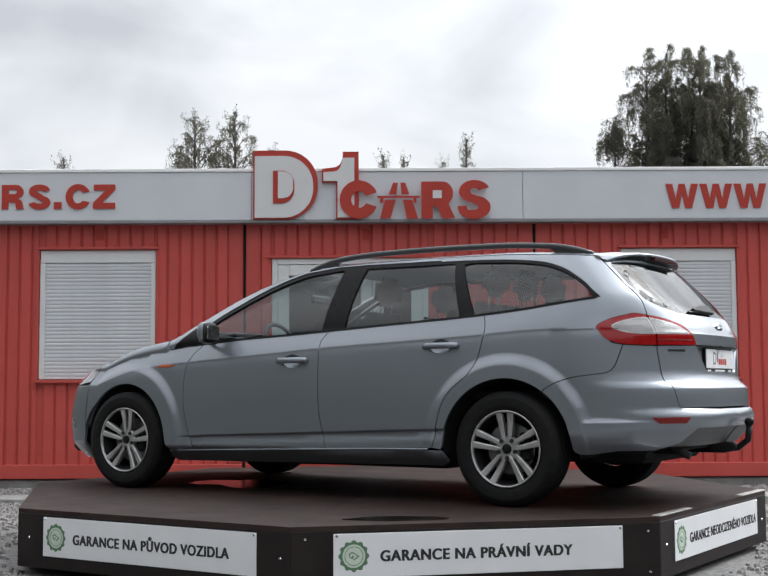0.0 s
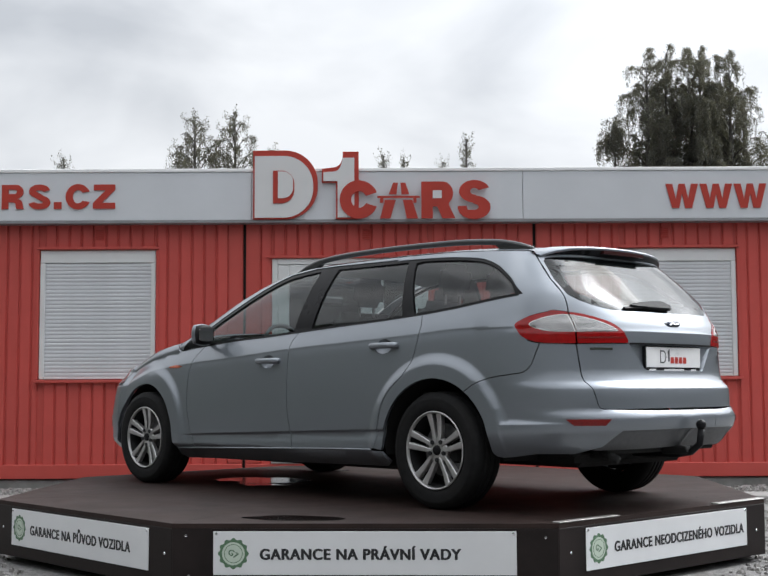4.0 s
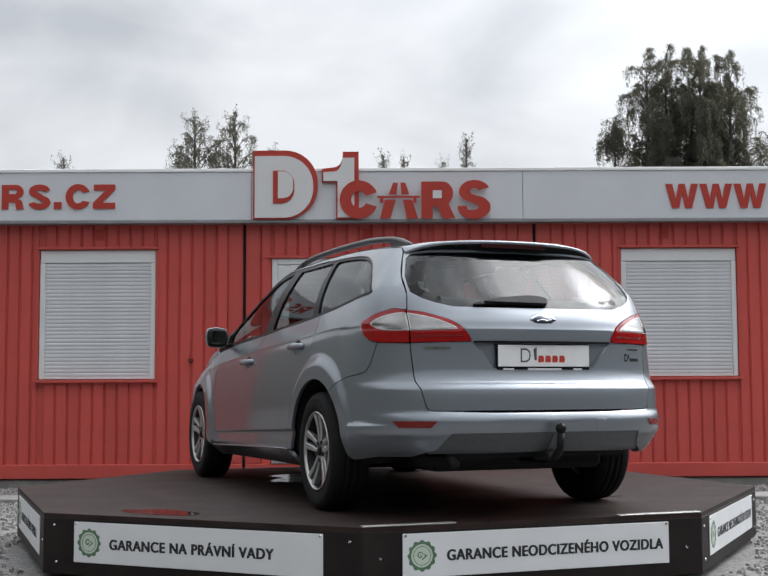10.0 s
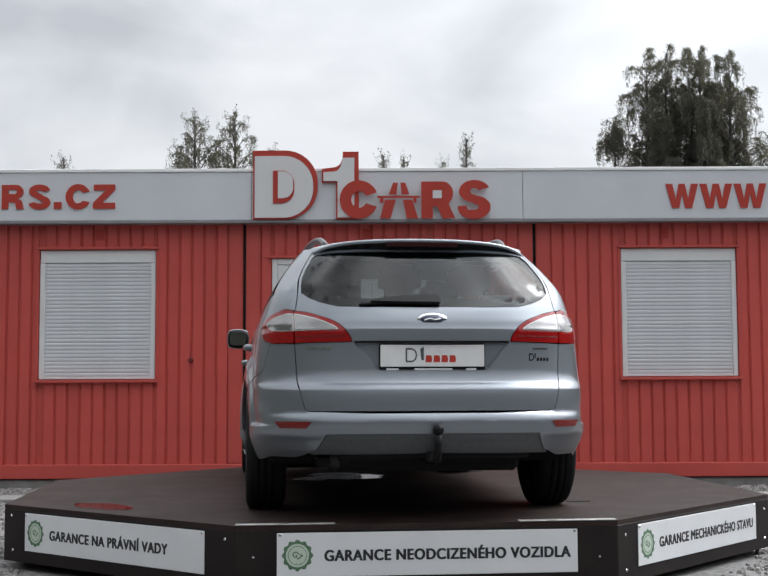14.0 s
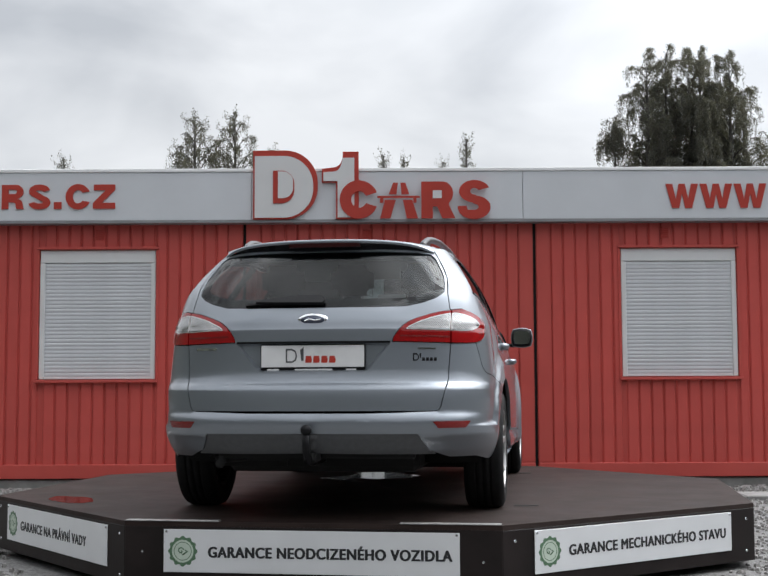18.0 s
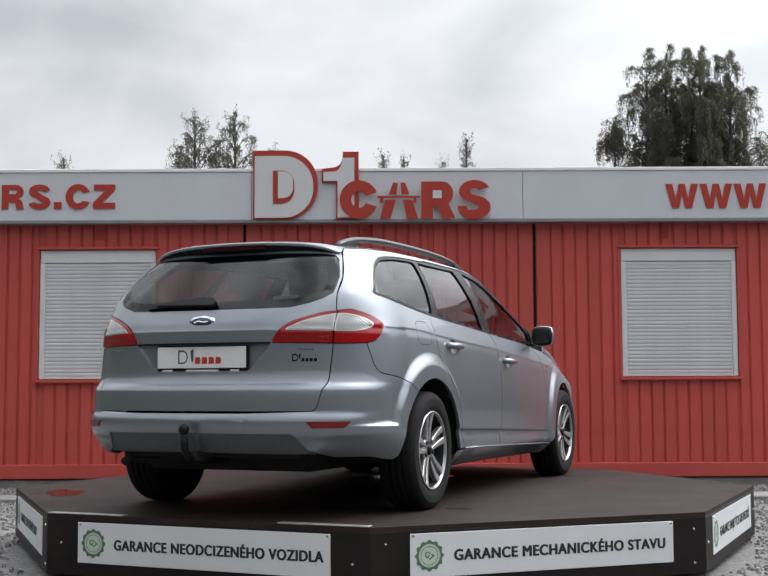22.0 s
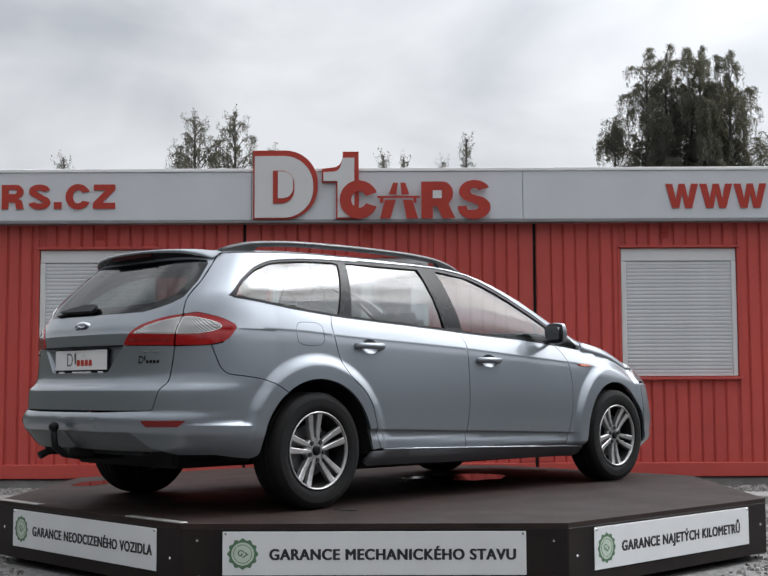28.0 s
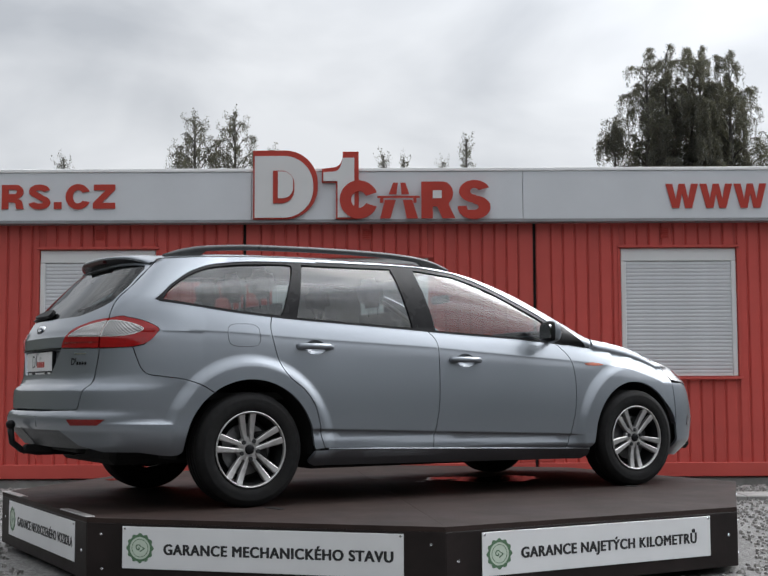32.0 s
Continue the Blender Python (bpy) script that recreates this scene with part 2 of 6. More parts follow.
INK = mat("black_print", (0.012, 0.013, 0.015), 0.5, 0.0, 0.1, 8.0)
SEAL_PALE = mat("pale_green_print", (0.50, 0.58, 0.49), 0.5, 0.0, 0.05, 20.0)
SEAL_GREEN = mat("green_print", (0.085, 0.17, 0.095), 0.5, 0.0, 0.15, 30.0)
GRAVEL = mat("grey_gravel_ground", (0.185, 0.18, 0.175), 0.95, 0.0, 0.45, 45.0, 1.0, 70.0, stain=0.35, stain_color=(0.10, 0.097, 0.09), stain_scale=0.9)


def darken_beyond(m, radius):
    """The gravel lies round the turntable; farther out unseen ground is darkened for reflections."""
    nt = m.node_tree
    n, l = nt.nodes.new, nt.links.new
    b = nt.nodes["Principled BSDF"]
    co, dist, nz, add, far, mx = n("ShaderNodeTexCoord"), n("ShaderNodeVectorMath"), n("ShaderNodeTexNoise"), n("ShaderNodeMath"), n("ShaderNodeMapRange"), n("ShaderNodeMix")
    dist.operation, add.operation, mx.data_type = "LENGTH", "MULTIPLY_ADD", "RGBA"
    nz.inputs["Scale"].default_value = 0.8
    l(co.outputs["Object"], dist.inputs[0])
    l(co.outputs["Object"], nz.inputs["Vector"])
    l(nz.outputs["Fac"], add.inputs[0])
    add.inputs[1].default_value = 1.5
    l(dist.outputs["Value"], add.inputs[2])
    far.inputs[1].default_value, far.inputs[2].default_value = radius, radius + 0.6
    l(add.outputs[0], far.inputs[0])
    l(far.outputs[0], mx.inputs[0])
    l(b.inputs["Base Color"].links[0].from_socket, mx.inputs[6])
    mx.inputs[7].default_value = (0.055, 0.055, 0.056, 1)
    l(mx.outputs[2], b.inputs["Base Color"])


darken_beyond(GRAVEL, 6.6)
STONE = mat("grey_crushed_stone", (0.26, 0.25, 0.24), 0.9, 0.0, 0.6, 38.0, 0.3, 90.0, stain=0.5, stain_color=(0.12, 0.11, 0.095), stain_scale=22.0)
CONCRETE = mat("worn_concrete", (0.25, 0.245, 0.235), 0.9, 0.0, 0.2, 8.0, 0.3, 60.0, stain=0.4, stain_color=(0.13, 0.125, 0.115))
BARK = mat("birch_bark", (0.07, 0.065, 0.06), 0.9, 0.0, 0.5, 8.0, 0.4, 30.0)
LEAF = mat("birch_leaf", (0.106, 0.108, 0.097), 0.6, 0.0, 0.5, 1.2)


def let_light_through(m, share, tint):
    """Thin leaves: part of the light passes."""
    nt = m.node_tree
    b, out = nt.nodes["Principled BSDF"], nt.nodes["Material Output"]
    tl, mx = nt.nodes.new("ShaderNodeBsdfTranslucent"), nt.nodes.new("ShaderNodeMixShader")
    tl.inputs[0].default_value = (*tint, 1)
    mx.inputs[0].default_value = share
    nt.links.new(b.outputs[0], mx.inputs[1])
    nt.links.new(tl.outputs[0], mx.inputs[2])
    nt.links.new(mx.outputs[0], out.inputs[0])


let_light_through(LEAF, 0.4, (0.19, 0.18, 0.10))
ROOFING = mat("grey_roof_sheet", (0.2, 0.2, 0.2), 0.7, 0.1, 0.15, 2.0)


# ---- mesh helpers ----
def finish(name, bm, material, smooth=False):
    me = bpy.data.meshes.new(name)
    bm.normal_update()
    if smooth:
        for f in bm.faces:
            f.smooth = True
    bm.to_mesh(me)
    bm.free()
    own = me.attributes.get("nrm")
    if own:
        flat = np.zeros(len(me.vertices) * 3, np.float32)
        own.data.foreach_get("vector", flat)
        me.attributes.remove(own)
        me.normals_split_custom_set_from_vertices([tuple(q) for q in flat.reshape(-1, 3).tolist()])
    for m in material if isinstance(material, (list, tuple)) else [material]:
        me.materials.append(m)
    return me


def part(name, bm, material, parent, label="", smooth=False, at=None):
    """Links a bmesh (or a mesh) as one mesh object under a thing or part."""
    me = bm if isinstance(bm, bpy.types.Mesh) else finish(name, bm, material, smooth)
    ob = new(name, me)
    ob.parent = parent
    if at is not None:
        ob.matrix_basis = at
    if label:
        tagged(ob, label)
    return ob


def thing(name, label, category, group="", kind="", at=None):
    ob = new(name)
    ob.empty_display_size = 0.2
    if at is not None:
        ob.matrix_basis = at
    return tagged(ob, label, category, group, kind)


def box(x0, x1, y0, y1, z0, z1, bevel=0.0, bm=None, seg=1):
    b = bmesh.new()
    bmesh.ops.create_cube(b, size=1.0, matrix=Matrix.Translation(((x0 + x1) / 2, (y0 + y1) / 2, (z0 + z1) / 2)) @ Matrix.Diagonal((abs(x1 - x0), abs(y1 - y0), abs(z1 - z0), 1)))
    if bevel:
        bmesh.ops.bevel(b, geom=b.edges[:], offset=bevel, segments=seg, affect="EDGES")
    return merge(bm, b)


def merge(bm, b):
    if bm is None:
        return b
    me = bpy.data.meshes.new("tmp")
    b.to_mesh(me)
    b.free()
    bm.from_mesh(me)
    bpy.data.meshes.remove(me)
    return bm


def prism(pts, y0, y1, bm=None, plane="xz", bevel=0.0):
    """A polygon in a plane, extruded along the third axis."""
    b = bmesh.new()
    put = {"xz": lambda u, v, w: (u, w, v), "xy": lambda u, v, w: (u, v, w), "yz": lambda u, v, w: (w, u, v)}[plane]
    lo = [b.verts.new(put(u, v, y0)) for u, v in pts]
    hi = [b.verts.new(put(u, v, y1)) for u, v in pts]
    k = len(pts)
    b.faces.new(lo)
    b.faces.new(hi[::-1])
    for i in range(k):
        b.faces.new((lo[i], hi[i], hi[(i + 1) % k], lo[(i + 1) % k]))
    bmesh.ops.recalc_face_normals(b, faces=b.faces[:])
    if bevel:
        bmesh.ops.bevel(b, geom=b.edges[:], offset=bevel, segments=1, affect="EDGES")
    return merge(bm, b)


def ring_prism(outer, inner, y0, y1, bm=None):
    """A frame in the xz plane between two outlines with as many points each."""
    b = bmesh.new()
    k = len(outer)
    rows = [[b.verts.new((u, w, v)) for u, v in pts] for pts, w in ((outer, y0), (inner, y0), (inner, y1), (outer, y1))]
    for a, c in ((0, 1), (1, 2), (2, 3), (3, 0)):
        for i in range(k):
            j = (i + 1) % k
            b.faces.new((rows[a][i], rows[a][j], rows[c][j], rows[c][i]))
    bmesh.ops.recalc_face_normals(b, faces=b.faces[:])
    return merge(bm, b)


def lathe(profile, seg=32, axis="x", bm=None, closed=False):
    """Turns (radius, offset) points round an axis."""
    b = bmesh.new()
    rows = []
    for i in range(seg):
        a = 2 * math.pi * i / seg
        c, s = math.cos(a), math.sin(a)
        rows.append([b.verts.new({"x": (o, r * c, r * s), "y": (r * c, o, r * s), "z": (r * c, r * s, o)}[axis]) for r, o in profile])
    k = len(profile)
    for i in range(seg):
        for j in range(k if closed else k - 1):
            b.faces.new((rows[i][j], rows[i][(j + 1) % k], rows[(i + 1) % seg][(j + 1) % k], rows[(i + 1) % seg][j]))
    bmesh.ops.recalc_face_normals(b, faces=b.faces[:])
    return merge(bm, b)


def tube(pts, r, seg=8, bm=None, r_end=None, flat=1.0):
    """A tube along points, its radius going from r to r_end."""
    b = bmesh.new()
    r_end = r if r_end is None else r_end
    pts = [Vector(p) for p in pts]
    rows = []
    side = None
    for i, p in enumerate(pts):
        d = (pts[min(i + 1, len(pts) - 1)] - pts[max(i - 1, 0)]).normalized()
        if side is None:
            side = d.cross(Vector((0, 0, 1)) if abs(d.z) < 0.9 else Vector((1, 0, 0))).normalized()
        side = (side - d * side.dot(d)).normalized()
        up = d.cross(side)
        q = r + (r_end - r) * i / max(1, len(pts) - 1)
        rows.append([b.verts.new(p + (side * math.cos(2 * math.pi * j / seg) + up * math.sin(2 * math.pi * j / seg) * flat) * q) for j in range(seg)])
    for i in range(len(rows) - 1):
        for j in range(seg):
            b.faces.new((rows[i][j], rows[i][(j + 1) % seg], rows[i + 1][(j + 1) % seg], rows[i + 1][j]))
    b.faces.new(rows[0])
    b.faces.new(rows[-1])
    bmesh.ops.recalc_face_normals(b, faces=b.faces[:])
    return merge(bm, b)


def text_mesh(name, words, height, width, material, depth=0.004, fat=0.0, spread=1.0):
    """Words as a mesh in the xz plane, set to a cap height and a total width, starting at the origin, facing -y."""
    cu = bpy.data.curves.new(name, "FONT")
    cu.body, cu.size, cu.extrude, cu.offset, cu.space_character = words, 1.0, 0.0, fat, spread
    ob = new(name, cu)
    me = bpy.data.meshes.new_from_object(ob.evaluated_get(bpy.context.evaluated_depsgraph_get()))
    bpy.data.objects.remove(ob)
    bpy.data.curves.remove(cu)
    bm = bmesh.new()
    bm.from_mesh(me)
    bpy.data.meshes.remove(me)
    xs = [v.co.x for v in bm.verts]
    x0, x1 = min(xs), max(xs)
    kx, kz = width / (x1 - x0), height / 0.729
    for v in bm.verts:
        v.co = ((v.co.x - x0) * kx, 0, v.co.y * kz)
    ext = bmesh.ops.extrude_face_region(bm, geom=bm.faces[:])
    for g in ext["geom"]:
        if isinstance(g, bmesh.types.BMVert):
            g.co.y -= depth
    bmesh.ops.recalc_face_normals(bm, faces=bm.faces[:])
    return finish(name, bm, material)


def bold_text(words, height, width, material):
    """Heavy print: the same words struck seven times side by side."""
    bm = bmesh.new()
    for k, (dx, dz) in enumerate(((-0.0038, 0.0), (0.0038, 0.0), (-0.0022, 0.0016), (0.0022, -0.0016), (-0.0022, -0.0016), (0.0022, 0.0016), (0.0, 0.0))):
        me = text_mesh("lettering", words, height, width - 0.0076, material, 0.0006 + 0.00015 * k, 0.0, 1.10)
        b = bmesh.new()
        b.from_mesh(me)
        bpy.data.meshes.remove(me)
        for v in b.verts:
            v.co.x += dx + 0.0038
            v.co.z += dz
        merge(bm, b)
    return finish("lettering", bm, material)


def letter_meshes(me, material):
    """Splits a lettering mesh into one mesh a letter; accents stay with their letter."""
    bm = bmesh.new()
    bm.from_mesh(me)
    seen, groups = set(), []
    for v in bm.verts:
        if v in seen:
            continue
        stack, comp = [v], []
        seen.add(v)
        while stack:
            a = stack.pop()
            comp.append(a)
            for e in a.link_edges:
                b = e.other_vert(a)
                if b not in seen:
                    seen.add(b)
                    stack.append(b)
        lo, hi = min(a.co.x for a in comp), max(a.co.x for a in comp)
        hit = next((g for g in groups if min(hi, g[1]) - max(lo, g[0]) > 0.5 * min(hi - lo, g[1] - g[0])), None)
        if hit:
            hit[0], hit[1] = min(lo, hit[0]), max(hi, hit[1])
            hit[2].extend(comp)
        else:
            groups.append([lo, hi, comp])
    out = []
    for lo, hi, comp in groups:
        idx = {v: i for i, v in enumerate(comp)}
        faces = {f for v in comp for f in v.link_faces}
        m = bpy.data.meshes.new("letter")
        m.from_pydata([tuple(v.co) for v in comp], [], [[idx[v] for v in f.verts] for f in sorted(faces, key=lambda f: f.index)])
        m.materials.append(material)
        out.append(m)
    bm.free()
    bpy.data.meshes.remove(me)
    return out


class Curve:
    """A smooth curve through (x, y) knots that does not overshoot."""

    def __init__(self, pts):
        self.x = np.array([p[0] for p in pts], float)
        self.y = np.array([p[1] for p in pts], float)
        h, d = np.diff(self.x), np.diff(self.y)
        s = d / h
        m = np.zeros(len(pts))
        m[0], m[-1] = s[0], s[-1]
        for i in range(1, len(pts) - 1):
            if s[i - 1] * s[i] > 0:
                w1, w2 = 2 * h[i] + h[i - 1], h[i] + 2 * h[i - 1]
                m[i] = (w1 + w2) / (w1 / s[i - 1] + w2 / s[i])
        self.m = m

    def __call__(self, q):
        q = np.asarray(q, float)
        i = np.clip(np.searchsorted(self.x, q) - 1, 0, len(self.x) - 2)
        h = self.x[i + 1] - self.x[i]
        t = np.clip((q - self.x[i]) / h, 0, 1)
        a, b = self.y[i], self.y[i + 1]
        return a * (2 * t**3 - 3 * t**2 + 1) + b * (3 * t**2 - 2 * t**3) + h * (self.m[i] * (t**3 - 2 * t**2 + t) + self.m[i + 1] * (t**3 - t**2))


# ---- ground ----
WALL_Y = 4.42


def build_ground():
    bm = bmesh.new()
    xs = [-900, -120, -30, -12, -7, -4, -2, 0, 2, 4, 7, 12, 30, 120, 900]
    ys = [-900, -120, -30, -12, -6, -3, 0, 2, 3.2, 4.4, 6, 12, 30, 120, 900]
    grid = [[bm.verts.new((x, y, noise.noise(Vector((x * 0.4, y * 0.4, 0))) * 0.012 - 0.012)) for x in xs] for y in ys]
    for j in range(len(ys) - 1):
        for i in range(len(xs) - 1):
            bm.faces.new((grid[j][i], grid[j][i + 1], grid[j + 1][i + 1], grid[j + 1][i]))
    tagged(new("ground", finish("ground", bm, GRAVEL)), "loose grey crushed-stone yard round the turntable", "ground", kind="structure")
    rng = random.Random(4)
    v, f = [], []
    def stone(x, y, s):
        k = len(v)
        a = rng.random() * 6.28
        h = s * rng.uniform(0.5, 0.9)
        for px, py, pz in ((-1, -1, 0), (1, -1, 0), (1, 1, 0), (-1, 1, 0), (-0.6, -0.7, 1), (0.7, -0.55, 1), (0.6, 0.7, 1), (-0.7, 0.6, 1)):
            px, py = px * s * rng.uniform(0.6, 1.1), py * s * rng.uniform(0.5, 1.0)
            v.append((x + px * math.cos(a) - py * math.sin(a), y + px * math.sin(a) + py * math.cos(a), -0.02 + (pz * h * rng.uniform(0.7, 1.1) + 0.012 if pz else 0)))
        f.extend(tuple(k + i for i in q) for q in ((4, 5, 6, 7), (0, 1, 5, 4), (1, 2, 6, 5), (2, 3, 7, 6), (3, 0, 4, 7)))
    for _ in range(15000):
        x, y = rng.uniform(-4.6, 4.6), rng.uniform(-3.4, 4.2)
        if math.hypot(x, y) < 2.42 or (abs(x) < 1.6 and y > 0):
            continue
        stone(x, y, rng.choice((0.010, 0.013, 0.017, 0.022)))
    for _ in range(700):
        x = rng.choice((-1, 1)) * rng.uniform(1.5, 4.4)
        stone(x, WALL_Y - 0.12 - abs(rng.gauss(0, 0.25)), rng.uniform(0.02, 0.05))
    me = bpy.data.meshes.new("gravel")
    me.from_pydata(v, [], f)
    me.materials.append(STONE)
    tagged(new("gravel", me), "loose grey crushed stones strewn over the yard", "gravel", kind="stuff")
    for x0, x1 in ((-7.0, -1.2), (1.3, 7.0)):
        k = int((x1 - x0) / 0.5)
        for i in range(k):
            a = x0 + i * 0.5
            tagged(new("paving_slab", finish("paving_slab", box(a + 0.004, a + 0.496, 2.95, 3.45, -0.03, 0.022 + rng.uniform(-0.006, 0.006), 0.008), CONCRETE)), "worn grey concrete paving slab set in the gravel", "paving slab", "paving slabs along the building", "structure")


build_ground()


def far_belt():
    """A plain unseen dark belt, added all round the yard to darken reflections."""
    bm = bmesh.new()
    n = 180
    lo, hi = [], []
    for i in range(n):
        a = 2 * math.pi * i / n
        r = 52 + 6 * noise.noise(Vector((math.cos(a) * 3, math.sin(a) * 3, 1)))
        h = 8.3 + 1.8 * noise.noise(Vector((math.cos(a) * 14, math.sin(a) * 14, 5))) + 1.2 * noise.noise(Vector((math.cos(a) * 40, math.sin(a) * 40, 9)))
        # higher behind the eye, nearer on the left, for darker reflections
        side = max(0.0, min(1.0, 1.3 - 1.7 * math.sin(a)))
        h += 5.0 * side
        r *= 1 - 0.42 * side * max(0.0, min(1.0, -0.2 - 1.4 * math.cos(a)))
        lo.append(bm.verts.new((r * math.cos(a), r * math.sin(a), -0.1)))
        hi.append(bm.verts.new((r * math.cos(a), r * math.sin(a), h)))
    for i in range(n):
        bm.faces.new((lo[i], lo[(i + 1) % n], hi[(i + 1) % n], hi[i]))
    tagged(new("backdrop", finish("backdrop", bm, FAR_DARK)), "unseen dark belt added round the yard to darken reflections", "backdrop", kind="structure")


FAR_DARK = mat("unseen_dark_belt", (0.05, 0.055, 0.04), 0.9, 0.0, 0.5, 0.4)
far_belt()

# ---- red office containers ----
BASE_Z, TOP_Z = 0.10, 2.80
RIB = 0.1265


def strip_mesh(w, z0, z1):
    """One upright cladding strip with rolled long edges; the groove is the trough to the next."""
    bm = bmesh.new()
    prof = ((-w / 2 + 0.0005, 0.0185), (-w / 2 + 0.006, 0.0175), (-w / 2 + 0.011, 0.008), (-w / 2 + 0.018, 0.0015), (-w / 2 + 0.026, 0.0), (w / 2 - 0.022, 0.0), (w / 2 - 0.014, 0.0015), (w / 2 - 0.009, 0.008), (w / 2 - 0.005, 0.0175), (w / 2 - 0.0005, 0.0185))
    lo = [bm.verts.new((x, y, z0)) for x, y in prof]
    hi = [bm.verts.new((x, y, z1)) for x, y in prof]
    for i in range(len(prof) - 1):
        bm.faces.new((lo[i], lo[i + 1], hi[i + 1], hi[i]))
    return finish("cladding_strip", bm, RED_SHEET)


def container(x0, x1, label, opening):
    """A container seen from its end: posts, rails, strips; opening = (x0, x1, z0, z1)."""
    ob = thing("office_container", label, "container", "office containers in a row", at=pose((x0 + x1) / 2, WALL_Y, BASE_Z))
    cx = (x0 + x1) / 2
    hw, h = (x1 - x0) / 2 - 0.016, TOP_Z - BASE_Z
    bm = bmesh.new()
    a, b, c, d = opening[0] - cx, opening[1] - cx, opening[2] - BASE_Z, opening[3] - BASE_Z
    for q in ((-hw, a, 0, h), (b, hw, 0, h), (a, b, 0, c), (a, b, d, h)):
        box(q[0], q[1], 0.02, 0.09, q[2], q[3], 0, bm)
    part("body_wall", bm, RED_FRAME, ob)
    part("container_shell", box(-hw, hw, 1.6, 5.9, 0, h), RED_FRAME, ob)
    bm = box(-hw, hw, 0.02, 1.6, h - 0.08, h)
    box(-hw, hw, 0.02, 1.6, 0.0, 0.12, 0, bm)
    box(-hw, -hw + 0.05, 0.09, 1.6, 0.1, h - 0.08, 0, bm)
    box(hw - 0.05, hw, 0.09, 1.6, 0.1, h - 0.08, 0, bm)
    part("side_shell", bm, RED_FRAME, ob)
    part("floor_rail", box(-hw, hw, -0.02, 0.05, 0.0, 0.145, 0.006), RED_FRAME, ob, "red base rail")
    for s in (-1, 1):
        part("corner_post", box(s * hw, s * (hw - 0.15), -0.006, 0.05, 0.145, h - 0.01, 0.012, seg=2), RED_FRAME, ob, "flat red corner post")
    for s in (-0.8, 0.8):
        part("support_block", box(s * hw - 0.15, s * hw + 0.15, 0.55, 1.0, -BASE_Z - 0.02, -0.001, 0.01), CONCRETE, ob, "grey concrete support block")
    n = max(1, round((2 * hw - 0.3) / RIB))
    w = (2 * hw - 0.3) / n
    cache = {}
    for i in range(n):
        x = -hw + 0.15 + (i + 0.5) * w
        l0, l1 = x - w / 2, x + w / 2
        pieces = []
        if l1 <= a or l0 >= b:
            pieces.append((l0, l1, 0.145, h - 0.01))
        else:
            pieces += [(max(l0, a), min(l1, b), 0.145, c), (max(l0, a), min(l1, b), d, h - 0.01)]
            if l0 < a:
                pieces.append((l0, a, 0.145, h - 0.01))
            if l1 > b:
                pieces.append((b, l1, 0.145, h - 0.01))
        for p0, p1, z0, z1 in pieces:
            if z1 - z0 < 0.05 or p1 - p0 < 0.05:
                continue
            key = (round(p1 - p0, 4), round(z0, 3), round(z1, 3))
            if key not in cache:
                cache[key] = strip_mesh(p1 - p0, z0, z1)
            part("cladding_strip", cache[key], RED_SHEET, ob, at=pose((p0 + p1) / 2, 0, 0))
    return ob


# window openings
WIN_L, WIN_R, DOOR = (-3.557, -2.349, 1.112, 2.458), (2.472, 3.674, 1.12, 2.455), (-1.147, 0.477, 0.26, 2.359)
container(-4.441, -1.431, "red ribbed-steel office container with a shuttered window", WIN_L)
container(-1.431, 1.579, "red ribbed-steel office container with a glazed door", DOOR)
container(1.579, 4.589, "red ribbed-steel office container with a shuttered window", WIN_R)
for i, x in enumerate((-1.431, 1.579)):
    tagged(new("joint_seal", finish("joint_seal", box(x - 0.014, x + 0.014, WALL_Y + 0.035, WALL_Y + 0.3, BASE_Z, TOP_Z), SEAM)), "dark vertical gap between two red containers", "joint seal", kind="structure")


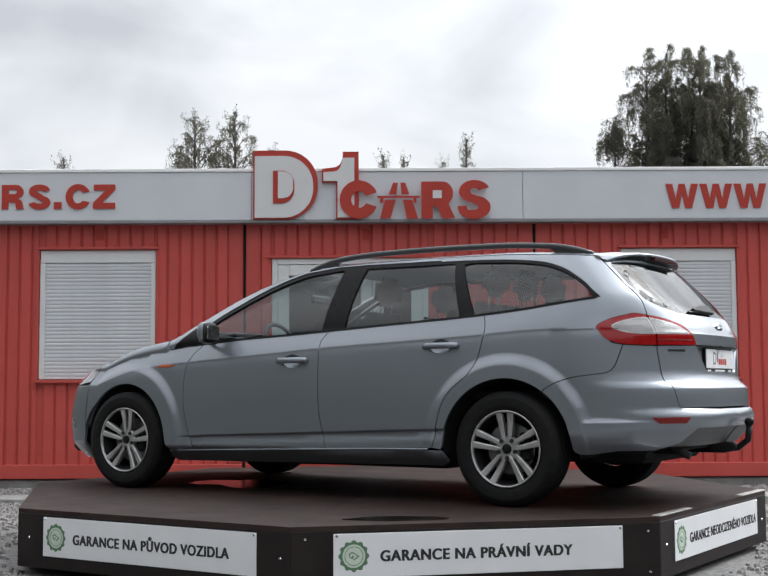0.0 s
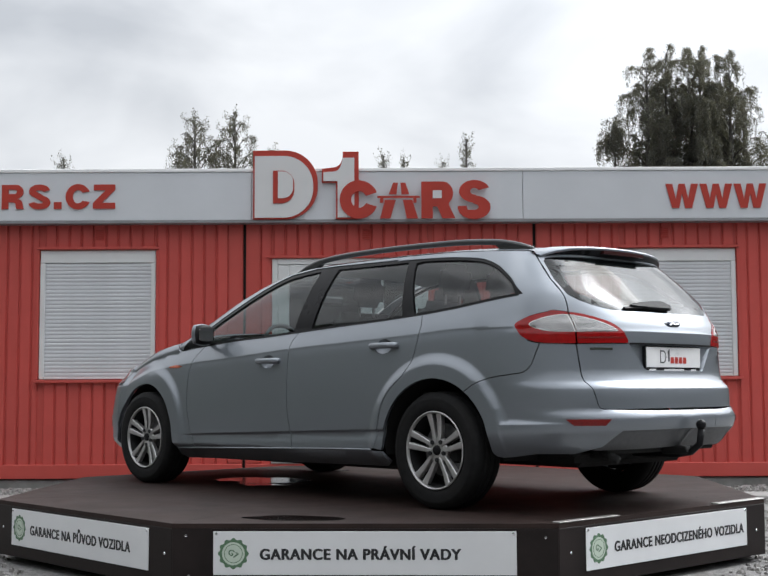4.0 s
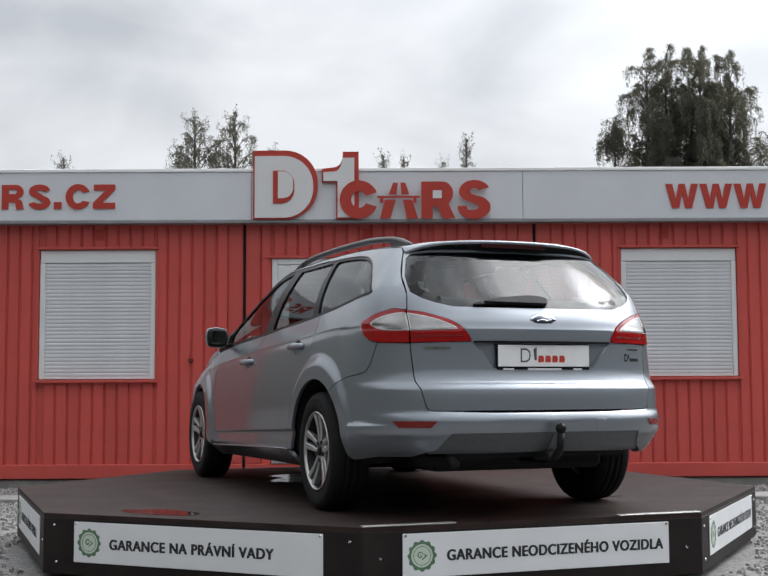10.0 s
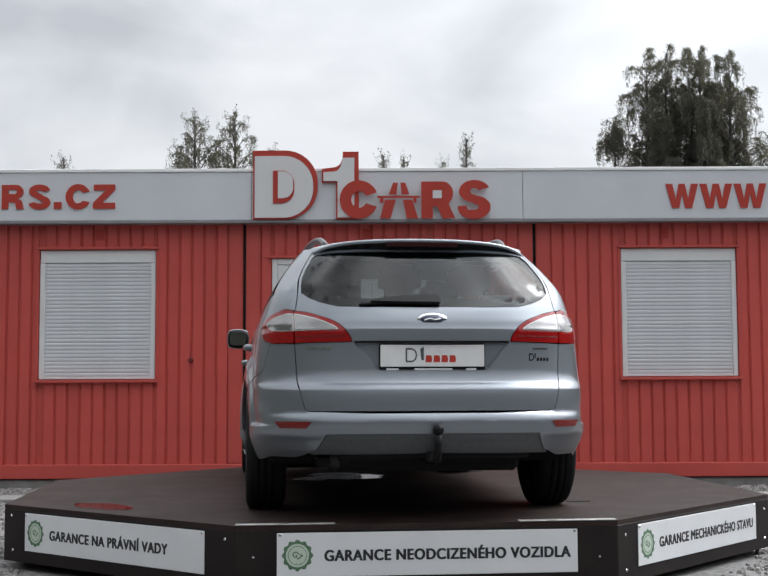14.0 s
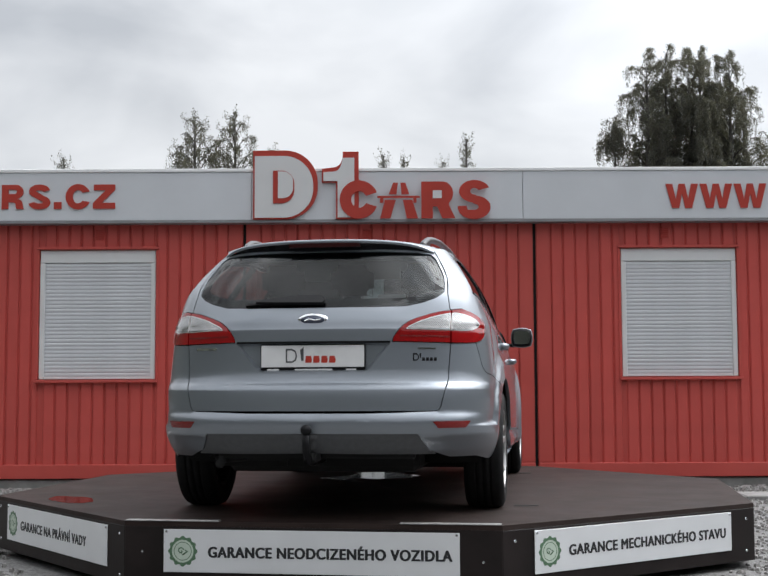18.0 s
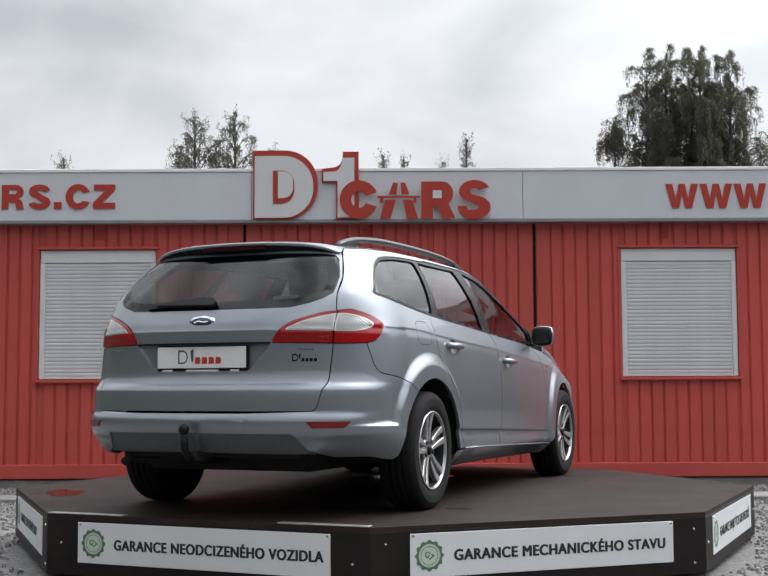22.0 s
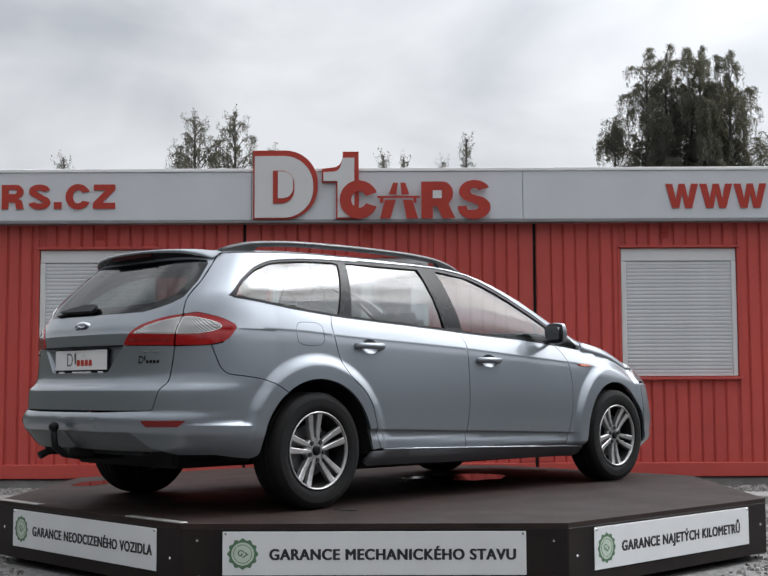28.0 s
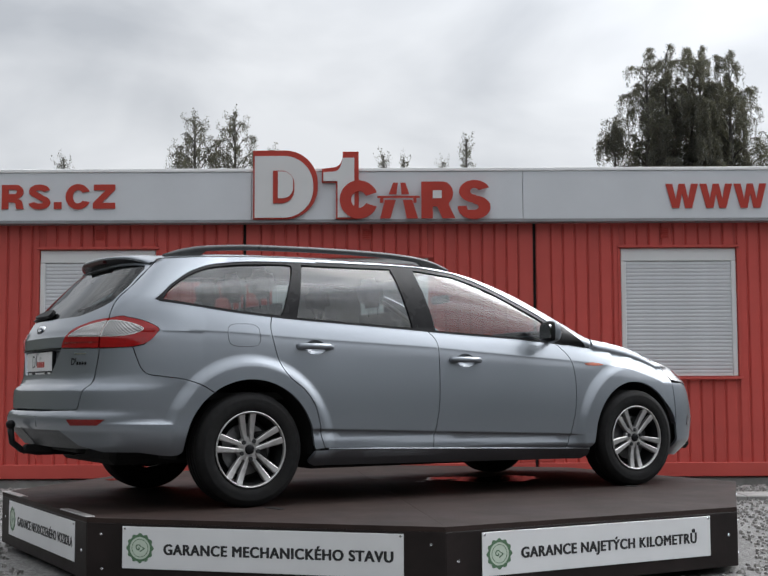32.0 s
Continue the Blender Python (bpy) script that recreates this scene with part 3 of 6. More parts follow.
def shutter_window(q):
    x0, x1, z0, z1 = q
    w, h = x1 - x0, z1 - z0
    ob = thing("shuttered_window", "white window closed by a lowered roller shutter", "window", "shuttered windows", at=pose((x0 + x1) / 2, WALL_Y, z0))
    hw = w / 2
    part("shutter_box", box(-hw + 0.004, hw - 0.004, 0.012, 0.085, h - 0.136, h - 0.004, 0.006), UPVC, ob, "white shutter box")
    for s in (-1, 1):
        part("guide_rail", box(s * (hw - 0.004), s * (hw - 0.055), 0.010, 0.085, 0.004, h - 0.137, 0.004), UPVC, ob, "white guide rail")
    n = 30
    p = (h - 0.140 - 0.03) / n
    bm = bmesh.new()
    prof = [(0.0275, 0.0), (0.0240, p * 0.12), (0.0222, p * 0.35), (0.0222, p * 0.6), (0.0240, p * 0.86), (0.0285, p * 0.95), (0.0285, p)]
    lo = [bm.verts.new((-hw + 0.056, y, z)) for y, z in prof]
    hi = [bm.verts.new((hw - 0.056, y, z)) for y, z in prof]
    for i in range(len(prof) - 1):
        bm.faces.new((lo[i], hi[i], hi[i + 1], lo[i + 1]))
    slat = finish("slat", bm, SHUTTER)
    for i in range(n):
        part("slat", slat, SHUTTER, ob, at=pose(0, 0, 0.03 + i * p))
    part("end_bar", box(-hw + 0.056, hw - 0.056, 0.02, 0.05, 0.006, 0.03, 0.003), UPVC, ob, "white shutter end bar")
    part("window_sill", box(-hw - 0.03, hw + 0.03, -0.055, 0.06, -0.032, -0.002, 0.004), RED_FRAME, ob, "red sheet-metal window sill")
    part("drip_cap", box(-hw - 0.03, hw + 0.03, -0.03, 0.02, h + 0.002, h + 0.03, 0.004), RED_FRAME, ob, "red drip cap over the window")
    for s in (-1, 1):
        part("reveal_trim", box(s * (hw + 0.002), s * (hw + 0.03), -0.012, 0.02, 0.0, h, 0.004), RED_FRAME, ob)


shutter_window(WIN_L)
shutter_window(WIN_R)


def entrance():
    x0, x1, z0, z1 = DOOR
    w, h = x1 - x0, z1 - z0
    ob = thing("entrance_door", "white double-leaf glazed entrance door, closed", "door", at=pose(x0, WALL_Y, z0))
    for a, b in ((0.003, 0.06), (w - 0.06, w - 0.003)):
        part("door_frame", box(a, b, 0.0, 0.08, 0, h, 0.005), UPVC, ob)
    part("door_frame", box(0.061, w - 0.061, 0.0, 0.08, h - 0.06, h, 0.005), UPVC, ob)
    part("threshold", box(0.0, w, -0.03, 0.08, -0.012, 0.02, 0.004), ALU, ob, "dull aluminium threshold")
    mid = w / 2 + 0.23
    for a, b in ((0.063, mid - 0.003), (mid + 0.003, w - 0.063)):
        leaf = part("door_leaf", box(a, a + 0.115, 0.006, 0.07, 0.024, h - 0.064, 0.006), UPVC, ob)
        part("stile", box(b - 0.115, b, 0.006, 0.07, 0.024, h - 0.064, 0.006), UPVC, leaf)
        part("top_rail", box(a + 0.116, b - 0.116, 0.006, 0.07, h - 0.18, h - 0.064, 0.006), UPVC, leaf)
        part("bottom_rail", box(a + 0.116, b - 0.116, 0.006, 0.07, 0.024, 0.16, 0.006), UPVC, leaf)
        part("pane", box(a + 0.116, b - 0.116, 0.032, 0.038, 0.161, h - 0.181), PANE, leaf, "clear door pane")
        for k, zz in enumerate((h - 0.20 - 0.09, h - 0.20 - 0.16, h - 0.20 - 0.22)):
            part("printed_bar", box(a + 0.15, b - 0.15 - 0.06 * k, 0.029, 0.031, zz, zz + 0.03), INK, leaf, "dark illegible print on the pane")
    part("door_handle", tube([(mid - 0.06, -0.005, 1.0), (mid - 0.06, -0.05, 1.02), (mid - 0.06, -0.05, 1.22), (mid - 0.06, -0.005, 1.24)], 0.011, 8), STEEL, ob, "steel pull handle")
    part("drip_cap", box(-0.05, w + 0.05, -0.03, 0.02, h + 0.002, h + 0.03, 0.004), RED_FRAME, ob, "red drip cap over the door")
    # near-black sheet puts in the shade of the room behind the glass
    part("lobby_shade_sheet", box(-0.1, w + 0.1, 1.45, 1.5, -0.1, h + 0.2), CABIN, ob, "near-black sheet standing in for the lobby's shade")


entrance()
tagged(new("plinth", finish("plinth", box(-4.43, 4.58, WALL_Y + 0.015, WALL_Y + 0.5, -0.05, BASE_Z - 0.012, 0.01), CONCRETE)), "pale concrete strip under the red containers", "plinth", kind="structure")
for x in (-2.935, -0.16, 2.93):
    v = thing("wall_vent", "red painted louvred wall vent under the roof band", "vent", "wall vents", at=pose(x, WALL_Y, 2.56))
    for i in range(5):
        part("louvre", prism([(-0.012, 0.0), (0.004, 0.018), (0.004, 0.0)], -0.045, 0.045, plane="yz"), RED_FRAME, v, at=pose(0, 0, i * 0.022))
BARN_RED = mat("dark_red_plastic", (0.12, 0.014, 0.012), 0.5)
sock = thing("wall_socket", "dark round cable gland on the red wall", "cable gland", at=pose(-1.98, WALL_Y, 1.31))
part("gland", lathe([(0.0, -0.05), (0.018, -0.05), (0.026, -0.03), (0.026, 0.0)], 14, "y"), BARN_RED, sock)

# ---- white fascia with the lettering ----
FY = WALL_Y - 0.13
fascia = thing("fascia", "white sheet-metal roof fascia with red lettering", "fascia", at=pose(0, FY, 2.712))
for a, b in ((-4.60, -1.35), (-1.346, 1.45), (1.454, 4.75)):
    part("fascia_sheet", box(a, b, 0.0, 0.03, 0.036, 0.534, 0.004), WHITE_SHEET, fascia)
part("top_trim", box(-4.6, 4.75, -0.012, 0.16, 0.535, 0.570, 0.004), WHITE_EDGE, fascia, "bright white top trim")
part("drip_edge", box(-4.6, 4.75, -0.015, 0.14, 0.003, 0.035, 0.004), GREY_EDGE, fascia, "grey lower drip edge")
part("roof_deck", box(-4.6, 4.75, 0.161, 6.4, 0.44, 0.50), ROOFING, fascia, "flat grey roof")


def arc(cx, cz, rx, rz, a0, a1, n=14):
    return [(cx + rx * math.cos(radians(a0 + (a1 - a0) * i / n)), cz + rz * math.sin(radians(a0 + (a1 - a0) * i / n))) for i in range(n + 1)]


def stroke(line, half):
    """The outline of a thick line."""
    left, right = [], []
    for k, p in enumerate(line):
        a, b = Vector(line[max(0, k - 1)]), Vector(line[min(len(line) - 1, k + 1)])
        d = (b - a).normalized() * half
        left.append((p[0] - d.y, p[1] + d.x))
        right.append((p[0] + d.y, p[1] - d.x))
    return left + right[::-1]


def grotesque(ch):
    """A heavy sans-serif capital, one unit high, as its outlines and its width."""
    if ch == "R":
        bowl = [(0.27, 1.0)] + arc(0.56, 0.71, 0.31, 0.29, 90, -90) + [(0.27, 0.42), (0.27, 0.62)] + arc(0.53, 0.71, 0.08, 0.09, -90, 90, 8) + [(0.27, 0.80)]
        leg = [(0.27, 0.419), (0.66, 0.419), (0.79, 0.35), (0.845, 0.22), (0.86, 0.07), (0.90, 0.0), (0.61, 0.0), (0.58, 0.06), (0.565, 0.19), (0.53, 0.25), (0.46, 0.275), (0.27, 0.275)]
        return [[(0, 0), (0.269, 0), (0.269, 1), (0, 1)], bowl, leg], 0.92
    if ch == "S":
        top = [(0.44 + 0.285 * math.cos(radians(q)), 0.725 + 0.165 * math.sin(radians(q))) for q in range(5, 246, 12)]
        low = [(0.44 + 0.305 * math.cos(radians(q)), 0.270 + 0.165 * math.sin(radians(q))) for q in range(65, -176, -12)]
        return [stroke(top + [(0.44, 0.505)] + low, 0.122)], 0.88
    if ch == "C":
        return [arc(0.5, 0.5, 0.5, 0.525, 24, 336, 34) + arc(0.5, 0.5, 0.215, 0.275, 322, 38, 30)], 0.98
    if ch == "Z":
        return [[(0, 0), (0.88, 0), (0.88, 0.25), (0.36, 0.25), (0.88, 0.78), (0.88, 1), (0.03, 1), (0.03, 0.76), (0.50, 0.76), (0, 0.24)]], 0.88
    if ch == "W":
        return [[(0, 1), (0.28, 1), (0.41, 0.36), (0.54, 1), (0.78, 1), (0.91, 0.36), (1.04, 1), (1.32, 1), (1.06, 0), (0.78, 0), (0.66, 0.60), (0.54, 0), (0.26, 0)]], 1.32
    return [[(0, 0), (0.28, 0), (0.28, 0.28), (0, 0.28)]], 0.28


def letters(words, z, height):
    """Flat capitals; each one by its left edge and width."""
    x0 = words[0][1]
    ob = thing("sign_lettering", "flat red capital letters on the white fascia", "lettering", "red letters on the fascia", at=pose(x0, FY - 0.002, z))
    for ch, x, w in words:
        outlines, wide = grotesque(ch)
        bm = bmesh.new()
        for o in outlines:
            prism([(px * w / wide, pz * height) for px, pz in o], -0.012, 0.0, bm)
        part("letter", bm, SIGN_RED, ob, at=pose(x - x0, 0, 0))


letters((("R", -3.922, 0.235), ("S", -3.650, 0.232), (".", -3.383, 0.078), ("C", -3.264, 0.253), ("Z", -2.981, 0.228)), 2.868, 0.252)
letters((("W", 2.924, 0.336), ("W", 3.276, 0.336), ("W", 3.628, 0.336)), 2.851, 0.252)


def emblem():
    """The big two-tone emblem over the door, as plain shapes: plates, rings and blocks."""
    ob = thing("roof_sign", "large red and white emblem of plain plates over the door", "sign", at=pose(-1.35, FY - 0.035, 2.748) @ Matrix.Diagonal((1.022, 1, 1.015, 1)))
    def slab(w, h, r, o):
        return [(o, o), (w - r, o)] + arc(w - r, r, r - o, r - o, -90, 0) + arc(w - r, h - r, r - o, r - o, 0, 90) + [(o, h - o)]
    def shift(pts, dx, dz):
        return [(a + dx, b + dz) for a, b in pts]
    part("red_border", prism(shift(slab(0.65, 0.705, 0.33, 0.0), 0.022, 0.0), 0.0, 0.034), SIGN_RED, ob, "red rounded border plate")
    part("white_plate", prism(shift(slab(0.589, 0.63, 0.295, 0.0), 0.038, 0.016), -0.012, -0.001), SIGN_WHITE, ob, "white rounded plate")
    part("slot_border", prism(shift(slab(0.215, 0.336, 0.135, 0.0), 0.223, 0.159), -0.02, -0.0125), SIGN_RED, ob, "red slot border")
    part("slot", prism(shift(slab(0.152, 0.273, 0.105, 0.0), 0.274, 0.212), -0.026, -0.0205), SIGN_WHITE, ob, "white slot")
    step = [(0.857, 0.0), (1.085, 0.0), (1.085, 0.69), (0.925, 0.69)] + arc(0.835, 0.655, 0.09, 0.125, 0, -85, 6) + [(0.715, 0.515), (0.715, 0.373), (0.857, 0.373)]
    part("step_border", prism(step, 0.0, 0.034), SIGN_RED, ob, "red stepped border plate")
    step = [(0.873, 0.016), (1.042, 0.016), (1.042, 0.626), (0.925, 0.626)] + arc(0.835, 0.615, 0.085, 0.13, 0, -85, 6) + [(0.73, 0.478), (0.73, 0.388), (0.873, 0.388)]
    part("step_plate", prism(step, -0.012, -0.001), SIGN_WHITE, ob, "white stepped plate")
    y0, y1 = -0.03, -0.0135
    c = (1.088, 0.195)
    o, i = arc(*c, 0.193, 0.196, 22, 338, 30), arc(*c, 0.078, 0.085, 26, 334, 30)
    part("open_ring", prism(o + i[::-1], y0, y1), SIGN_RED, ob, "red open ring")
    for pts in ([(1.30, 0.0), (1.348, 0.19), (1.458, 0.19), (1.403, 0.0)], [(1.569, 0.0), (1.53, 0.19), (1.623, 0.19), (1.682, 0.0)], [(1.387, 0.245), (1.432, 0.365), (1.481, 0.365), (1.465, 0.245)], [(1.516, 0.245), (1.506, 0.365), (1.555, 0.365), (1.594, 0.245)]):
        part("road_stripe", prism(pts, y0, y1), SIGN_RED, ob, "red road stripe")
    part("bridge_bar", box(1.272, 1.70, y0, y1, 0.209, 0.231), SIGN_RED, ob, "thin red bridge bar")
    for a, b in ((1.30, 1.335), (1.634, 1.666)):
        part("bridge_leg", box(a, b, y0, y1, 0.160, 0.208), SIGN_RED, ob)
    o = [(1.745, 0.0), (1.86, 0.0), (1.86, 0.12), (1.905, 0.12), (1.955, 0.0), (2.085, 0.0), (2.02, 0.14)] + arc(1.96, 0.255, 0.105, 0.12, -50, 90, 10) + [(1.745, 0.375)]
    part("notched_block", prism(shift(o, -0.03, 0.0), y0, y1), SIGN_RED, ob, "red notched block")
    part("block_window", box(1.83, 1.92, y0 - 0.004, y0 - 0.0005, 0.205, 0.285, 0), SIGN_WHITE, ob)
    o = arc(2.27, 0.275, 0.155, 0.115, 20, 260, 16) + arc(2.27, 0.115, 0.04, 0.03, 90, -90, 8) + [(2.20, 0.085), (2.19, 0.125), (2.10, 0.125)] + arc(2.265, 0.115, 0.165, 0.125, 180, 360, 16) + arc(2.27, 0.115, 0.16, 0.115, 0, 80, 8) + arc(2.27, 0.275, 0.045, 0.035, 270, 20, 8)
    part("curved_block", prism(shift(o, -0.02, 0.0), y0, y1), SIGN_RED, ob, "red double-curved block")


emblem()


# ---- birches behind the building ----
def birch(x, y, h, crown_r, seed, leaves, z_low=0.35, lean=0.0, droop=1.0, spire=False):
    """A weeping birch: limbs arch outwards, long thin strands hang from them, the leaves sit along the strands."""
    rng = random.Random(seed)
    ob = thing("birch_tree", "birch with drooping twigs and thin dark foliage", "tree", "birches behind the building", at=pose(x, y, 0))
    trunk_pts = [Vector((lean * t * t + 0.08 * math.sin(t * 5 + seed) * (1 - t), 0.08 * math.cos(t * 4 + seed) - 0.08 * math.cos(seed), h * (0.97 if spire else 0.93) * t)) for t in [k / 9 for k in range(10)]]
    part("trunk", tube(trunk_pts, h * 0.017, 9, None, 0.012), BARK, ob, smooth=True)
    limbs = bmesh.new()
    place, size = [], []
    n_limb = int(14 + h * 3.0)
    strands = []
    for i in range(n_limb):
        t = z_low + (1 - z_low) * (i + rng.random()) / n_limb
        k = min(8, int(t * 9))
        base = trunk_pts[k].lerp(trunk_pts[k + 1], t * 9 - k)
        ang = i * 2.4 + rng.random()
        if spire:
            env = crown_r * (0.10 + 1.25 * (1 - t) / (1 - z_low) if t > 0.6 else 0.9) * rng.uniform(0.7, 1.1)
        else:
            env = crown_r * max(0.52, math.sqrt(max(0.0, 1 - (abs(t - 0.5) / 0.53) ** 3))) * rng.uniform(0.45, 1.15)
        env = min(env, crown_r * 1.15)
        rise = env * rng.uniform(0.4, 0.8) + 0.05
        pts = [base + Vector((math.cos(ang) * env * q, math.sin(ang) * env * q, rise * math.sin(q * 2.3))) for q in (0, 0.25, 0.5, 0.75, 1.0)]
        tube(pts, 0.010 + 0.03 * (1 - t), 5, limbs, 0.005)
        for w in range(max(3, int(2 + env * 7))):
            q = min(0.999, 0.2 + 0.8 * rng.random() ** 0.7)
            k = int(q * 4)
            s = pts[k].lerp(pts[k + 1], q * 4 - k)
            length = rng.uniform(0.3, 1.0) * (0.5 + 0.35 * crown_r) * droop * (0.55 if t > 0.9 else 1.0)
            out = Vector((math.cos(ang) + rng.gauss(0, 0.8), math.sin(ang) + rng.gauss(0, 0.8), 0)) * rng.uniform(0.08, 0.2) * min(1.0, env)
            strands.append((s, out, length))
        if spire and (t > 0.93 or rng.random() < 0.3):
            strands.append((pts[-1], Vector((math.cos(ang), math.sin(ang), 0)) * 0.08, -0.22))
    whole_len = sum(abs(s[2]) for s in strands)
    for s, out, length in strands:
        end = s + out + Vector((rng.gauss(0, 0.03), rng.gauss(0, 0.03), -length))
        m = s + out * 1.1 + Vector((0, 0, 0.10 * abs(length) if length > 0 else 0.05))
        tube([s, s.lerp(m, 0.6), m.lerp(end, 0.25), end], 0.0045, 3, limbs, 0.002)
        for _ in range(int(leaves * abs(length) / whole_len * rng.uniform(0.45, 1.5))):
            u = rng.random() ** 0.9
            p = s * (1 - u) ** 2 + m * 2 * u * (1 - u) + end * u * u
            g = 0.022 + 0.022 * math.sin(math.pi * u)
            place.append((p.x + rng.gauss(0, g), p.y + rng.gauss(0, g), p.z + rng.gauss(0, 0.03)))
            size.append(rng.uniform(0.013, 0.026))
    part("limb", limbs, BARK, ob, "thin dark limbs and twigs")
    q = np.random.default_rng(seed)
    c, k = np.array(place), len(place)
    a = q.normal(size=(k, 3)) * (0.7, 0.7, 1.3)
    a /= np.linalg.norm(a, axis=1, keepdims=True)
    b = np.cross(a, q.normal(size=(k, 3)))
    b /= np.linalg.norm(b, axis=1, keepdims=True)
    s = np.array(size)[:, None]
    v = np.stack([c - a * s, c + b * s * 0.5, c + a * s, c - b * s * 0.5], 1).reshape(-1, 3)
    me = bpy.data.meshes.new("crown")
    me.from_pydata(v.tolist(), [], np.arange(4 * k).reshape(-1, 4).tolist())
    me.materials.append(LEAF)
    part("crown", me, LEAF, ob, "sparse drooping dark green crown")
    return ob


birch(7.60, 21.9, 9.40, 1.50, 3, 150000, 0.42, droop=1.2)
birch(6.45, 21.6, 9.50, 0.85, 51, 36000, 0.5, droop=1.2)
birch(7.00, 22.0, 9.80, 0.85, 7, 40000, 0.5, droop=1.2)
birch(7.92, 22.2, 9.95, 0.85, 52, 44000, 0.5, droop=1.2)
birch(8.55, 22.0, 9.75, 0.80, 44, 34000, 0.5, droop=1.25)
birch(9.00, 22.3, 8.95, 0.75, 61, 22000, 0.5, droop=1.2)
birch(6.5, 22.6, 7.8, 0.70, 63, 22000, 0.5, droop=1.1)
birch(8.2, 22.8, 8.8, 1.1, 64, 64000, 0.5, droop=1.1)
birch(9.65, 22.5, 7.9, 0.7, 19, 10000, 0.5, droop=1.3)
birch(5.52, 21.0, 7.65, 0.55, 18, 8000, 0.9, droop=1.35)
birch(-4.55, 21.5, 7.72, 1.25, 5, 22000, 0.6, droop=0.9, spire=True)
birch(-3.58, 21.5, 7.80, 1.1, 11, 19000, 0.6, droop=0.9, spire=True)
birch(-2.80, 22.0, 7.0, 0.6, 17, 6000, 0.55, spire=True)
birch(0.02, 21.5, 6.85, 0.42, 21, 3500, 0.6, spire=True)
birch(0.52, 21.9, 6.85, 0.36, 22, 3000, 0.6, spire=True)
birch(1.45, 21.5, 6.62, 0.42, 24, 3000, 0.6, spire=True)
birch(2.02, 21.5, 7.2, 0.36, 25, 4500, 0.6, spire=True)
birch(-7.75, 21.5, 6.75, 0.7, 29, 6000, 0.55, spire=True)
# ---- turntable ----
DECK_Z, APO = 0.354, 2.297
SIDE0 = -95.2
CIRC = APO / math.cos(radians(22.5))
turntable = thing("turntable", "dark brown octagonal plywood car turntable, turning slowly", "turntable")


